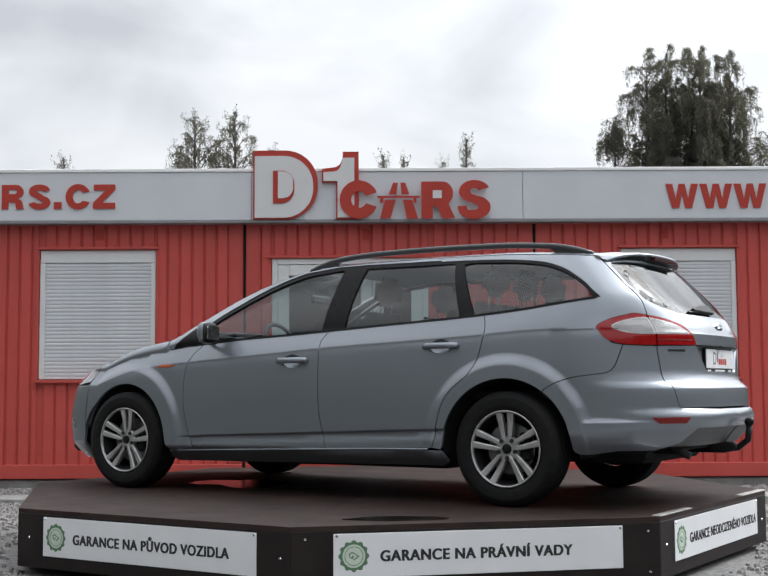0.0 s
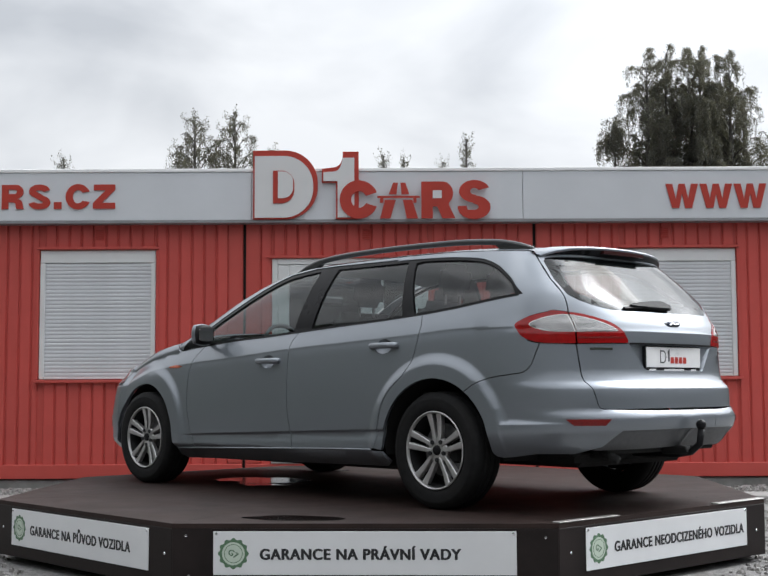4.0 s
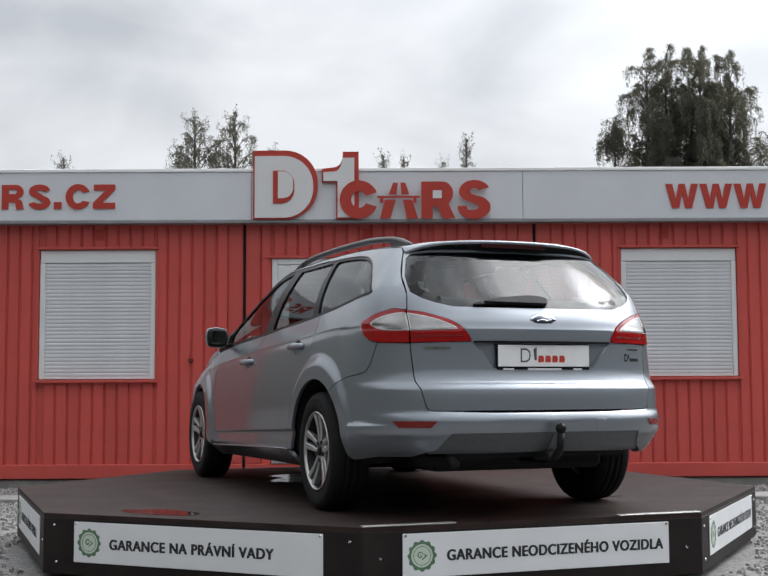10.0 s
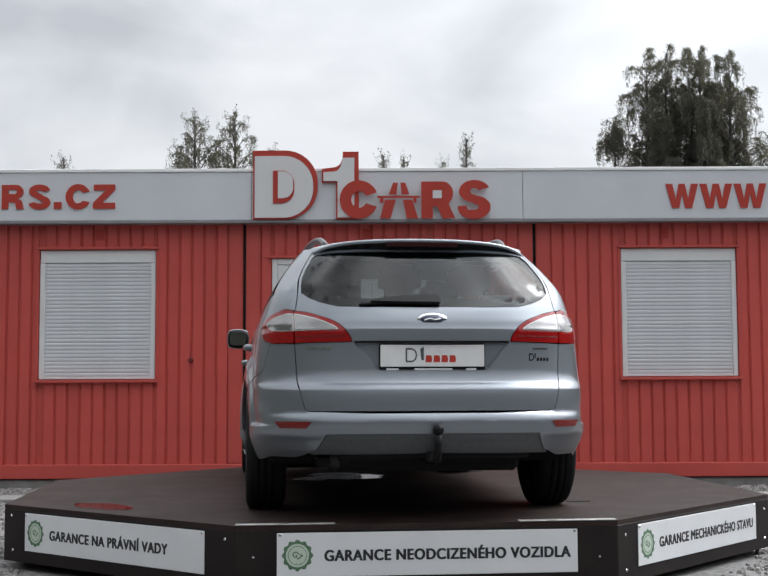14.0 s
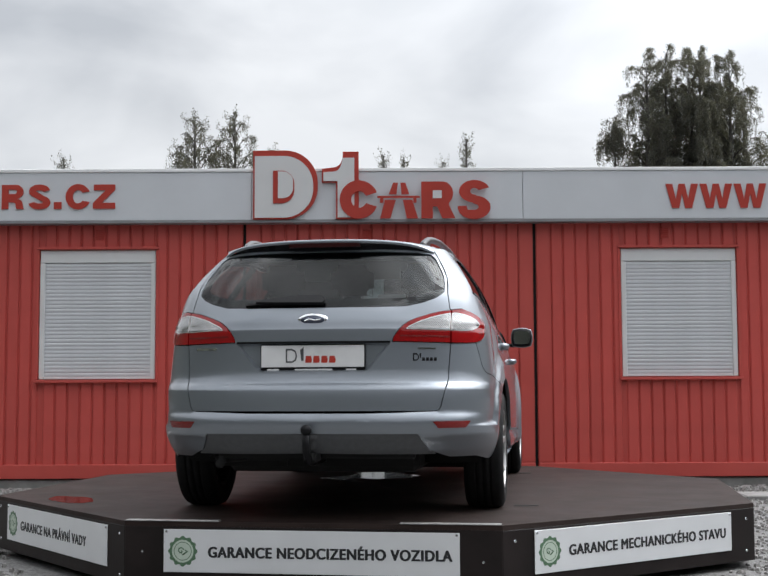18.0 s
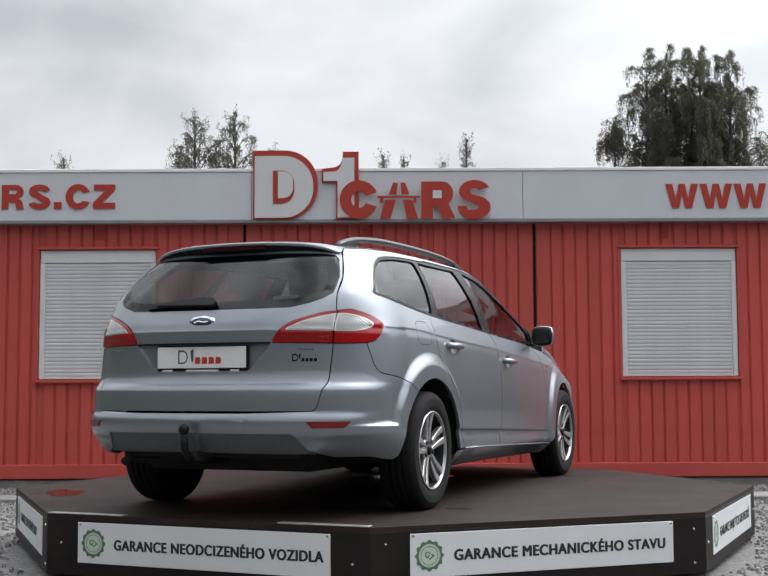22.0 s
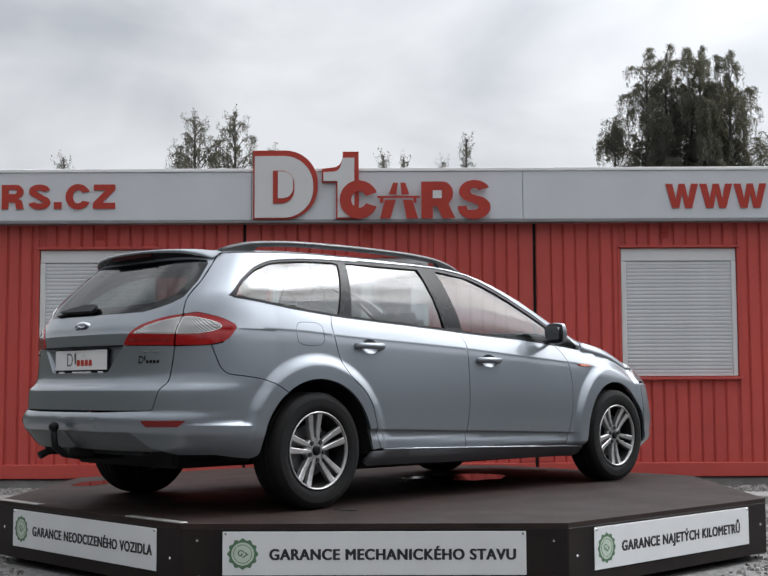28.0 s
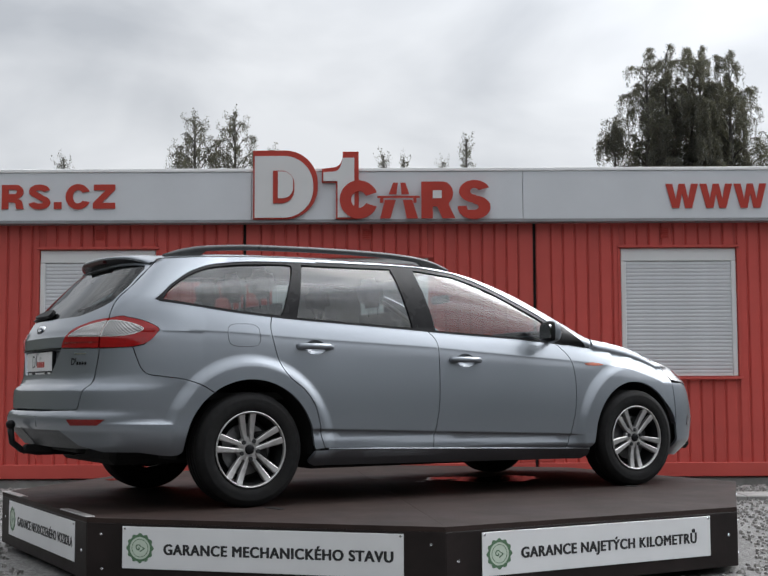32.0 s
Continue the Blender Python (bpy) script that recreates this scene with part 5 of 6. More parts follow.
# tailgate gap, on the rear skin
GATE_XZ = smooth_line([(0.606, 0.5505), (0.628, 0.562), (0.640, 0.60), (0.652, 0.65), (0.664, 0.70), (0.667, 0.76), (0.674, 0.86), (0.675, 0.95), (0.672, 1.03), (0.666, 1.08), (0.656, 1.14)])
GATE = rear_poly(GATE_XZ)
GATE_TOP = smooth_line([GATE[-1], (-2.115, 1.175), (-2.042, 1.240), (-1.985, 1.292), (-1.922, 1.350), (-1.870, 1.392), (-1.836, float(EDGE_Z(-1.836)))])
R_ARCH, F_ARCH = 0.388, 0.372
CREASES = (0.437, 0.443, 0.473, 0.480, 0.488, 0.652, 0.662, 0.670, 0.685, 0.70, 0.953, 0.960, 0.967)

def oval(y, z, a, b, n=26, p=2.0):
    return [(y + a * math.copysign(abs(math.cos(q)) ** (2 / p), math.cos(q)), z + b * math.copysign(abs(math.sin(q)) ** (2 / p), math.sin(q))) for q in [2 * math.pi * i / n for i in range(n)]]


def dish(y, z, a, b, depth, grow=0.002):
    """A hollow pressed into the side behind a handle."""
    bm = bmesh.new()
    rows = []
    for u in (1.0, 0.9, 0.75, 0.55, 0.3):
        o = np.array(oval(y, z, a * u + grow, b * u + grow))
        rows.append([bm.verts.new(q) for q in skin(o[:, 0], o[:, 1], -0.0005 - depth * (1 - u * u))])
    for r0, r1 in zip(rows, rows[1:]):
        for i in range(26):
            bm.faces.new((r0[i], r0[(i + 1) % 26], r1[(i + 1) % 26], r1[i]))
    bm.faces.new(rows[-1])
    bmesh.ops.recalc_face_normals(bm, faces=bm.faces[:])
    if rows[-1][0].link_faces[-1].normal.x < 0:
        bmesh.ops.reverse_faces(bm, faces=bm.faces[:])
    return bm


H_FRONT, H_REAR, FLAP = (0.045, 0.832), (-1.008, 0.901), oval(-1.453, 0.9645, 0.099, 0.066, 40, 3.6)
# doors
front_poly = SHUT_B + belt_line(-0.205, 0.79)[1:-1] + SHUT_A[::-1] + [(0.6, 0.274), (0.2, 0.286)]
rear_poly_d = SHUT_C + belt_line(-1.262, -0.205)[1:-1] + SHUT_B[::-1] + [(-0.5, 0.304), (-0.8, 0.313)]
front_door = both("front_door", panel(front_poly, fine=True, holes=(oval(*H_FRONT, 0.068, 0.042),)), PAINT, car, "silver-blue front door")
rear_door = both("rear_door", panel(rear_poly_d, fine=True, holes=(oval(*H_REAR, 0.068, 0.042),)), PAINT, car, "silver-blue rear door")

# front wing
wing_poly = SHUT_A[:-1] + belt_line(0.79, 1.09) + [(1.113, 0.935), (1.118, 0.975)] + [(s, float(EDGE_Z(s))) for s in np.linspace(1.13, 1.78, 40).tolist()] + [(1.80, 0.70), (1.795, 0.60), (1.79, 0.45)] + arch(AXLE, F_ARCH, 12, 172)[:] + [(1.04, 0.30), (1.01, 0.262)]
both("front_wing", panel(wing_poly, 0.028, fine=True), PAINT, car, "silver-blue front wing")

# quarter panel with the pillar round the last window
WIN_UP = smooth_line([(-1.948, 1.160), (-1.90, 1.198), (-1.84, 1.250), (-1.76, 1.302), (-1.70, 1.335), (-1.60, 1.371), (-1.5, 1.391), (-1.3, 1.410), (-0.975, 1.419), (-0.88, 1.418)], 4)
WIN_TOP = [(s, z - 0.006) for s, z in WIN_UP[1:-1:2]] + [(-0.7, 1.412), (-0.36, 1.414), (-0.16, 1.411), (0.097, 1.384), (0.24, 1.342), (0.357, 1.298), (0.47, 1.247), (0.644, 1.158), (0.71, 1.121), (0.90, 1.0)]
seam = smooth_line([(-1.648, 0.640), (-1.72, 0.683), (-1.808, 0.714), (-1.92, 0.730), (-2.006, 0.742), (-2.045, 0.775), (-2.062, 0.82), (-2.085, 0.893)])
lamp_low = [(-2.085, 0.893), (-2.03, 0.905)]
lamp_tip = (-1.945, 0.985)
lamp_top = smooth_line([(-1.945, 0.985), (-1.957, 1.005), (-2.02, 1.037), (-2.09, 1.056), (at_x(0.72, 1.064), 1.064), (at_x(0.676, 1.055), 1.055)])
quarter = arch(-AXLE, R_ARCH, 10, 127, 26)[::-1]
quarter = [(-1.648, 0.640)] + quarter[1:] + [(-1.04, 0.34), (-1.03, 0.31), (-1.0, 0.314)] + SHUT_C + belt_line(-1.262, -1.93)[1:]
quarter += WIN_UP + [(-0.88, float(EDGE_Z(-0.88)) - 0.004)] + [(s, float(EDGE_Z(s)) - 0.003) for s in np.linspace(-0.95, -1.8, 24).tolist()]
quarter += GATE_TOP[::-1] + [p for p in GATE[::-1] if p[1] > 1.062] + lamp_top[::-1] + [(-2.03, 0.905), (-2.085, 0.893)] + seam[::-1][1:-1]
part("quarter_panel", panel(quarter, 0.028, fine=True, holes=(FLAP,)), PAINT, car, "silver-blue rear quarter panel with the fuel flap", True)
part("quarter_panel", mirrored(panel(quarter, 0.028, fine=True)), PAINT, car, "silver-blue rear quarter panel", True)

# roof rail strip above the doors down to the screen pillar
pillar = [(s, float(EDGE_Z(s)) - 0.004) for s in np.linspace(-0.88, 1.11, 70).tolist()] + [(1.09, float(BELT(1.09)) + 0.004), (0.96, float(BELT(0.96)) + 0.006), (0.955, 0.955)]
top_s = [q for q in WIN_TOP if q[0] > -0.9]
pillar += [(s + 0.012, z + 0.016) for s, z in top_s[::-1]] + [(-0.88, 1.424)]
both("roof_pillar", panel(pillar, 0.02, gap=0.001), PAINT, car, "silver-blue roof pillar")

# sill
sill = [(-1.03, 0.306), (-1.055, 0.235), (-1.0, 0.213), (1.0, 0.190), (1.045, 0.215), (1.02, 0.26), (0.818, 0.266), (0.2, 0.284), (-0.213, 0.294), (-0.8, 0.311)]
sills = both("sill", panel(sill, 0.04, gap=0.002), PAINT, car)
edge = [(0.95, 0.264), (0.818, 0.267), (0.2, 0.285), (-0.213, 0.296), (-0.6, 0.306), (-0.94, 0.313)]
both("sill_edge", tube([(float(half_width(a, b)) + 0.002, a, b - 0.001) for a, b in edge], 0.0055, 8), PAINT, sills, "bright rounded edge under the doors")


def side_window(outline, gap=0.004):
    return panel(outline, 0.05, off=-0.012, lips=False, gap=gap)


def upper(s):
    return float(np.interp(s, [q[0] for q in WIN_TOP], [q[1] for q in WIN_TOP]))


def dlo(a, b, n=16):
    return [(a + (b - a) * i / n, upper(a + (b - a) * i / n)) for i in range(n + 1)]


TR = 0.006
# glass outlines (front door, rear door, rear quarter)
g_front = belt_line(-0.135, 0.79, 12, TR) + [(0.80, 1.040)] + [(s, z - TR) for s, z in dlo(0.785, -0.195)] + [(-0.19, 1.365)]
g_rear = belt_line(-1.10, -0.302, 10, TR) + [(-0.352, 1.372)] + [(s, z - TR) for s, z in dlo(-0.362, -0.985)] + [(-0.995, 1.375)]
g_quarter = belt_line(-1.91, -1.195, 10, TR) + [(-1.062, 1.36), (-1.052, 1.397)] + [(s, z - TR) for s, z in dlo(-1.09, -1.86, 22)]
trim_out = belt_line(-1.935, 0.90, 40, 0.0) + [(0.905, 0.985)] + [(s, z + 0.010) for s, z in dlo(0.88, -0.87, 40)] + WIN_UP[::-1]
both("window_trim", panel(trim_out, 0.03, holes=(g_front, g_rear, g_quarter), off=-0.004, lip=0.02, gap=-0.004), BLACK_TRIM, car, "gloss black window surround")
both("side_glass", side_window(g_front), GLASS, front_door, "tinted front door glass")
both("side_glass", side_window(g_rear), GLASS_DARK, rear_door, "tinted rear door glass")
both("quarter_glass", side_window(g_quarter), GLASS_DARK, car, "tinted rear quarter glass")
mirror_tri = [(0.80, 0.954), (0.93, 0.942), (1.05, 0.927), (1.035, 0.950), (0.96, 1.012), (0.875, 1.078), (0.81, 1.048)]
both("mirror_corner", panel(mirror_tri, 0.02, off=0.007, lip=0.01, gap=0.001), BLACK_TRIM, car)
# belt moulding
moulding = belt_line(-1.93, 0.89, 50, -0.006) + belt_line(-1.93, 0.89, 50, 0.007)[::-1]
both("belt_moulding", panel(moulding, 0.03, off=0.003, lip=0.01, gap=0), BLACK_TRIM, car, "thin dark belt moulding")


def top_skin(x, y, dz=0.0):
    w = EDGE_X(y)
    return EDGE_Z(y) + CROWN(y) * (1 - np.abs(np.asarray(x) / w) ** (4.2 - 1.6 * step01((y - 0.05) / 0.3))) + dz


def top_sheet(y0, y1, ny, nx=14, dz=0.0, cut=1.0, rows=None, skirt=0.0):
    bm = bmesh.new()
    g = []
    for j in range(ny + 1):
        y = y0 + (y1 - y0) * j / ny
        w = float(EDGE_X(y)) * cut
        g.append([bm.verts.new((w * u, y + (rows(u) if rows else 0), float(top_skin(w * u, y, dz)))) for u in [math.sin(math.pi / 2 * (2 * i / nx - 1)) for i in range(nx + 1)]])
    for j in range(ny):
        for i in range(nx):
            bm.faces.new((g[j][i], g[j][i + 1], g[j + 1][i + 1], g[j + 1][i]))
    if skirt:
        for i, s in ((0, 1), (nx, -1)):
            low = [bm.verts.new(r[i].co + Vector((s * 0.006, 0, -skirt))) for r in g]
            top = [bm.verts.new(r[i].co) for r in g]
            for j in range(ny):
                bm.faces.new((top[j], top[j + 1], low[j + 1], low[j]))
        top, low = [bm.verts.new(v.co) for v in g[0]], [bm.verts.new(v.co + Vector((0, 0.004, -skirt))) for v in g[0]]
        for i in range(nx):
            bm.faces.new((top[i], top[i + 1], low[i + 1], low[i]))
    return bm


part("roof", top_sheet(-1.845, 0.10, 30, 18), PAINT, car, "silver-blue roof", True)
part("headliner", top_sheet(-1.86, 0.10, 16, 10, -0.035, 0.97), HEADLINER, car, "light grey headliner", True)
part("windscreen", top_sheet(0.115, 1.10, 16, 14, -0.004, 0.985), GLASS, car, "clear windscreen", True)
part("bonnet", top_sheet(1.10, 2.08, 22, 16, 0.0, 1.0, lambda u: 0.05 * (1 - u * u) - 0.01, 0.04), PAINT, car, "silver-blue bonnet", True)
part("cowl", top_sheet(1.08, 1.13, 3, 14, -0.02, 0.90), BLACK_TRIM, car, "black wiper cowl", True)

# nose
nose = [(1.80, 0.62), (1.795, 0.45)] + arch(AXLE, F_ARCH, 8, -22, 6) + [(1.86, 0.19), (2.1, 0.18), (2.72, 0.18), (2.72, 0.60), (2.45, 0.63), (2.1, 0.66), (1.95, 0.685), (1.80, 0.69)]
part("front_bumper", whole(panel(nose, 0.03, gap=0.0)), PAINT, car, "silver-blue front bumper", True)
lamp_f = [(1.81, 0.71), (1.95, 0.695), (2.2, 0.665), (2.35, 0.66), (2.3, 0.72), (2.1, 0.765), (1.9, 0.80), (1.78, 0.825), (1.77, 0.79)]
both("headlamp", panel(lamp_f, 0.025, off=0.001, gap=0.002), HEADLAMP, car, "clear wrap-round headlamp")
grille = [(2.36, 0.66), (2.72, 0.63), (2.72, 0.74), (2.4, 0.74)]
part("grille", whole(panel(grille, 0.03, off=-0.02, gap=0.0)), BLACK_TRIM, car, "dark front grille", True)
fog = [(1.93, 0.40), (1.99, 0.385), (2.0, 0.45), (1.95, 0.47)]
both("fog_lamp", panel(fog, 0.02, off=0.004, gap=0.0), HEADLAMP, car)

# ---- tail ----
win_hole = [(0.0, 1.066), (0.30, 1.066), (0.46, 1.070), (0.545, 1.092), (0.60, 1.116), (0.640, 1.148), (0.640, 1.19), (0.630, 1.24), (0.606, 1.29), (0.577, 1.343), (0.550, 1.366), (0.48, 1.374), (0.3, 1.378), (0.0, 1.380)]
recess = [(0.0, 0.748), (0.262, 0.748), (0.285, 0.760), (0.392, 0.887), (0.0, 0.887)]
lamp_in = [(0.673, 0.888)] + smooth_line([(0.399, 0.892), (0.406, 0.918), (0.44, 0.965), (0.485, 0.998), (0.54, 1.020), (0.61, 1.043), (0.673, 1.055)], 4)


def full_rear(half, closed_mid=True):
    """Half an outline (x, z) from the middle outwards and back, made whole."""
    right = [(x, z) for x, z in half]
    left = [(-x, z) for x, z in half[::-1] if x > 1e-6]
    return right + left


def rear_skin(x, z, off=0.0):
    """The rear skin over (x, z), either side of the middle."""
    x, z = np.asarray(x, float), np.asarray(z, float)
    d = 0.70 - 0.16 * step01((z - 1.0) / 0.2)
    n = N_CORNER + 0.6 * step01((z - 1.0) / 0.2)
    sc = REAR(z) + d
    w = half_width(sc, z, False)
    q = np.clip(1 - np.clip(np.abs(x) / w, 0, 0.9999) ** n, 1e-6, 1)
    y = sc - d * q ** (1 / n)
    p = np.stack([x, y, z + 0 * x], -1)
    if off:
        e = 0.003
        a, b = rear_skin(x + e, z) - rear_skin(x - e, z), rear_skin(x, z + e) - rear_skin(x, z - e)
        nrm = np.cross(a, b)
        nrm /= np.maximum(np.linalg.norm(nrm, axis=-1, keepdims=True), 1e-9)
        p = p + nrm * off
    return p


gate_half = [(0.0, 0.5505)] + [q for q in GATE_XZ if q[1] < 0.885] + [(0.675, 0.887)] + lamp_in[1:] + [q for q in GATE_XZ if q[1] > 1.06] + [(0.652, 1.18), (0.643, 1.237), (0.617, 1.292), (0.588, 1.348), (0.556, 1.394), (0.0, 1.40)]
gate = part("tailgate", panel(full_rear(gate_half), 0.028, holes=(full_rear(win_hole), full_rear(recess)), gap=0.0015, surf=rear_skin, fine=True), PAINT, car, "silver-blue tailgate", True)
part("rear_window", panel(full_rear(win_hole), 0.06, off=-0.004, lips=False, gap=-0.004, surf=rear_skin), GLASS_REAR, gate, "dark tinted rear window", True)
border_in = shrink(full_rear(win_hole), 0.05)
part("window_border", panel(full_rear(win_hole), 0.03, holes=(border_in,), off=-0.0055, lips=False, gap=-0.002, surf=rear_skin), BLACK_TRIM, gate, "black ceramic window border", True)


def recess_pan():
    bm = bmesh.new()
    out = resample(full_rear(recess), 0.03)
    a = np.array(out)
    front = rear_skin(a[:, 0], a[:, 1], -0.001)
    inn = np.array(shrink(out, 0.012))
    back = np.stack([inn[:, 0], np.full(len(inn), -2.352), inn[:, 1]], 1)
    va, vb = [bm.verts.new(p) for p in front], [bm.verts.new(p) for p in back]
    for i in range(len(va)):
        j = (i + 1) % len(va)
        bm.faces.new((va[i], va[j], vb[j], vb[i]))
    bm.faces.new(vb)
    bmesh.ops.recalc_face_normals(bm, faces=bm.faces[:])
    return bm


part("plate_recess", recess_pan(), PAINT, gate, "recess round the plate")
part("handle_bar", panel([(-0.388, 0.886), (0.388, 0.886), (0.388, 0.896), (-0.388, 0.896)], 0.03, off=0.004, lip=0.02, gap=0, surf=rear_skin), BLACK_TRIM, gate, "dark tailgate handle strip", True)
holder = part("plate_holder", box(-0.265, 0.265, -2.372, -2.353, 0.744, 0.880, 0.004), BLACK_TRIM, gate, "black plate holder")
part("plate", box(-0.26, 0.26, -2.377, -2.3725, 0.768, 0.877, 0.002), PLATE_WHITE, holder, "white dealer plate")
# plain bars where the plate is printed
dz = [(0.0, 0.0), (0.034, 0.0), (0.052, 0.012), (0.058, 0.035), (0.052, 0.058), (0.034, 0.07), (0.0, 0.07)]
part("printed_shape", ring_prism([(x - 0.135, z + 0.79) for x, z in dz], [(x * 0.74 - 0.127, z * 0.76 + 0.798) for x, z in dz], -2.3782, -2.3774), GREY_PLASTIC, holder, "grey rounded outline")
part("printed_shape", prism([(-0.056, 0.80), (-0.044, 0.80), (-0.044, 0.868), (-0.062, 0.855)], -2.3782, -2.3774), GREY_PLASTIC, holder)
for k in range(4):
    a = -0.036 + 0.040 * k
    part("printed_shape", prism([(a, 0.790), (a + 0.031, 0.790), (a + 0.034, 0.806), (a + 0.029, 0.824), (a + 0.003, 0.824)], -2.3782, -2.3774), SIGN_RED, holder, "small red block")
for a, b in ((-0.23, -0.17), (-0.09, 0.10), (0.17, 0.22)):
    part("printed_bar", box(a, b, -2.3735, -2.3722, 0.752, 0.760), PLATE_WHITE, holder)
EMBLEM_FIELD = mat("dark_blue_enamel", (0.03, 0.04, 0.07), 0.15, 0.3, 0.05, 10.0, coat=0.6)
part("emblem", lathe([(0.0, -2.395), (0.066, -2.392), (0.074, -2.386), (0.074, -2.36)], 28, "y"), CHROME, gate, "chrome oval emblem", True, at=Matrix.Translation((0, 0.020, 1.003)) @ Matrix.Diagonal((1.06, 1.0, 0.46, 1)))
part("emblem_field", lathe([(0.0, -2.3975), (0.055, -2.396), (0.058, -2.390)], 28, "y"), EMBLEM_FIELD, gate, "dark emblem field", True, at=Matrix.Translation((0, 0.0195, 1.003)) @ Matrix.Diagonal((1.06, 1.0, 0.40, 1)))
part("emblem_mark", tube([(-0.04, -2.3785, 0.998), (-0.015, -2.3795, 1.007), (0.015, -2.3795, 1.001), (0.042, -2.3785, 1.006)], 0.0035, 6), CHROME, gate)
for x0, x1, z0, z1, m in ((-0.62, -0.50, 0.856, 0.868, CHROME), (0.52, 0.605, 0.855, 0.863, CHROME)):
    part("badge", panel([(x0, z0), (x1, z0), (x1, z1), (x0, z1)], 0.02, off=0.003, lip=0.004, gap=0, surf=rear_skin), m, gate, "small illegible badge")

plaque = [(0.0, 0.0), (0.018, 0.0), (0.027, 0.008), (0.030, 0.019), (0.027, 0.030), (0.018, 0.038), (0.0, 0.038)]
part("decal", panel([(0.497 + x, 0.797 + z) for x, z in plaque], 0.02, holes=([(0.503 + x * 0.62, 0.804 + z * 0.62) for x, z in plaque],), off=0.0015, lips=False, gap=0, surf=rear_skin), BLACK_TRIM, gate, "dark rounded outline decal")
part("decal", panel([(0.530, 0.812), (0.536, 0.812), (0.536, 0.838), (0.528, 0.832)], 0.02, off=0.0015, lips=False, gap=0, surf=rear_skin), BLACK_TRIM, gate)
for k in range(4):
    a = 0.540 + 0.0185 * k
    part("decal", panel([(a, 0.797), (a + 0.014, 0.797), (a + 0.0155, 0.805), (a + 0.0135, 0.814), (a + 0.002, 0.814)], 0.02, off=0.0015, lips=False, gap=0, surf=rear_skin), BLACK_TRIM, gate, "small dark block decal")

# spoiler over the window
def spoiler():
    bm = bmesh.new()
    rows = []
    for i in range(29):
        u = -1 + 2 * i / 28
        x = 0.566 * u
        au = abs(u)
        zt = 1.444 - 0.026 * au**2.5 - 0.030 * au**8
        yb = -2.062 + 0.110 * au**2.2 + 0.040 * au**8
        yf = -1.842
        zf = float(EDGE_Z(yf) + CROWN(yf) * (1 - min(1.0, abs(x) / float(EDGE_X(yf))) ** 4.2)) + 0.001
        pts = [(yf, zf), (yf * 0.6 + yb * 0.4, zf * 0.6 + zt * 0.4 + 0.004), (yb + 0.025, zt + 0.001), (yb + 0.004, zt - 0.004), (yb, zt - 0.012), (yb + 0.004, zt - 0.020)]
        rows.append([bm.verts.new((x, y, z)) for y, z in pts])
    for i in range(28):
        for j in range(len(rows[0]) - 1):
            bm.faces.new((rows[i][j], rows[i + 1][j], rows[i + 1][j + 1], rows[i][j + 1]))
    bmesh.ops.recalc_face_normals(bm, faces=bm.faces[:])
    return bm


def spoiler_under():
    bm = bmesh.new()
    rows = []
    for i in range(29):
        u = -1 + 2 * i / 28
        au = abs(u)
        x = 0.563 * u
        zt = 1.444 - 0.026 * au**2.5 - 0.030 * au**8
        yb = -2.062 + 0.110 * au**2.2 + 0.040 * au**8
        z_in = 1.374 - 0.03 * au**4
        rows.append([bm.verts.new(p) for p in ((x, yb + 0.0045, zt - 0.0205), (x, yb + 0.012, zt - 0.034 + 0.012 * au**3), (x, yb + 0.055 - 0.02 * au, z_in - 0.004), (x, -1.90, z_in))])
    for i in range(28):
        for j in range(3):
            bm.faces.new((rows[i][j], rows[i + 1][j], rows[i + 1][j + 1], rows[i][j + 1]))
    bmesh.ops.recalc_face_normals(bm, faces=bm.faces[:])
    return bm


def fin(s):
    return prism([(-1.862, 1.404), (-1.89, 1.396), (-1.915, 1.385), (-1.93, 1.365), (-1.92, 1.350), (-1.88, 1.350)], s * 0.534, s * 0.550, plane="yz")


sp = part("spoiler", spoiler(), PAINT, gate, "silver-blue roof spoiler", True)
part("spoiler_underside", spoiler_under(), BLACK_TRIM, sp, "black spoiler underside", True)
for s in (1, -1):
    part("spoiler_end", fin(s), PAINT, sp)
part("brake_light", prism([(-0.19, 1.402), (0.19, 1.402), (0.185, 1.421), (0.0, 1.424), (-0.185, 1.421)], -2.063, -2.03), BRAKE_RED, sp, "dark red high brake light")

# wiper
part("wiper_arm", panel([(0.045, 1.078), (0.052, 1.098), (0.03, 1.116), (-0.06, 1.118), (-0.20, 1.106), (-0.30, 1.092), (-0.30, 1.084), (-0.16, 1.080)], 0.03, off=0.024, lip=0.022, gap=0.0, surf=rear_skin), BLACK_PLASTIC, gate, "broad black wiper arm cover", True)
part("wiper_blade", panel([(-0.06, 1.082), (-0.20, 1.082), (-0.355, 1.072), (-0.36, 1.080), (-0.20, 1.094), (-0.06, 1.094)], 0.03, off=0.014, lip=0.016, gap=0.0, surf=rear_skin), BLACK_TRIM, gate, "black wiper blade", True)

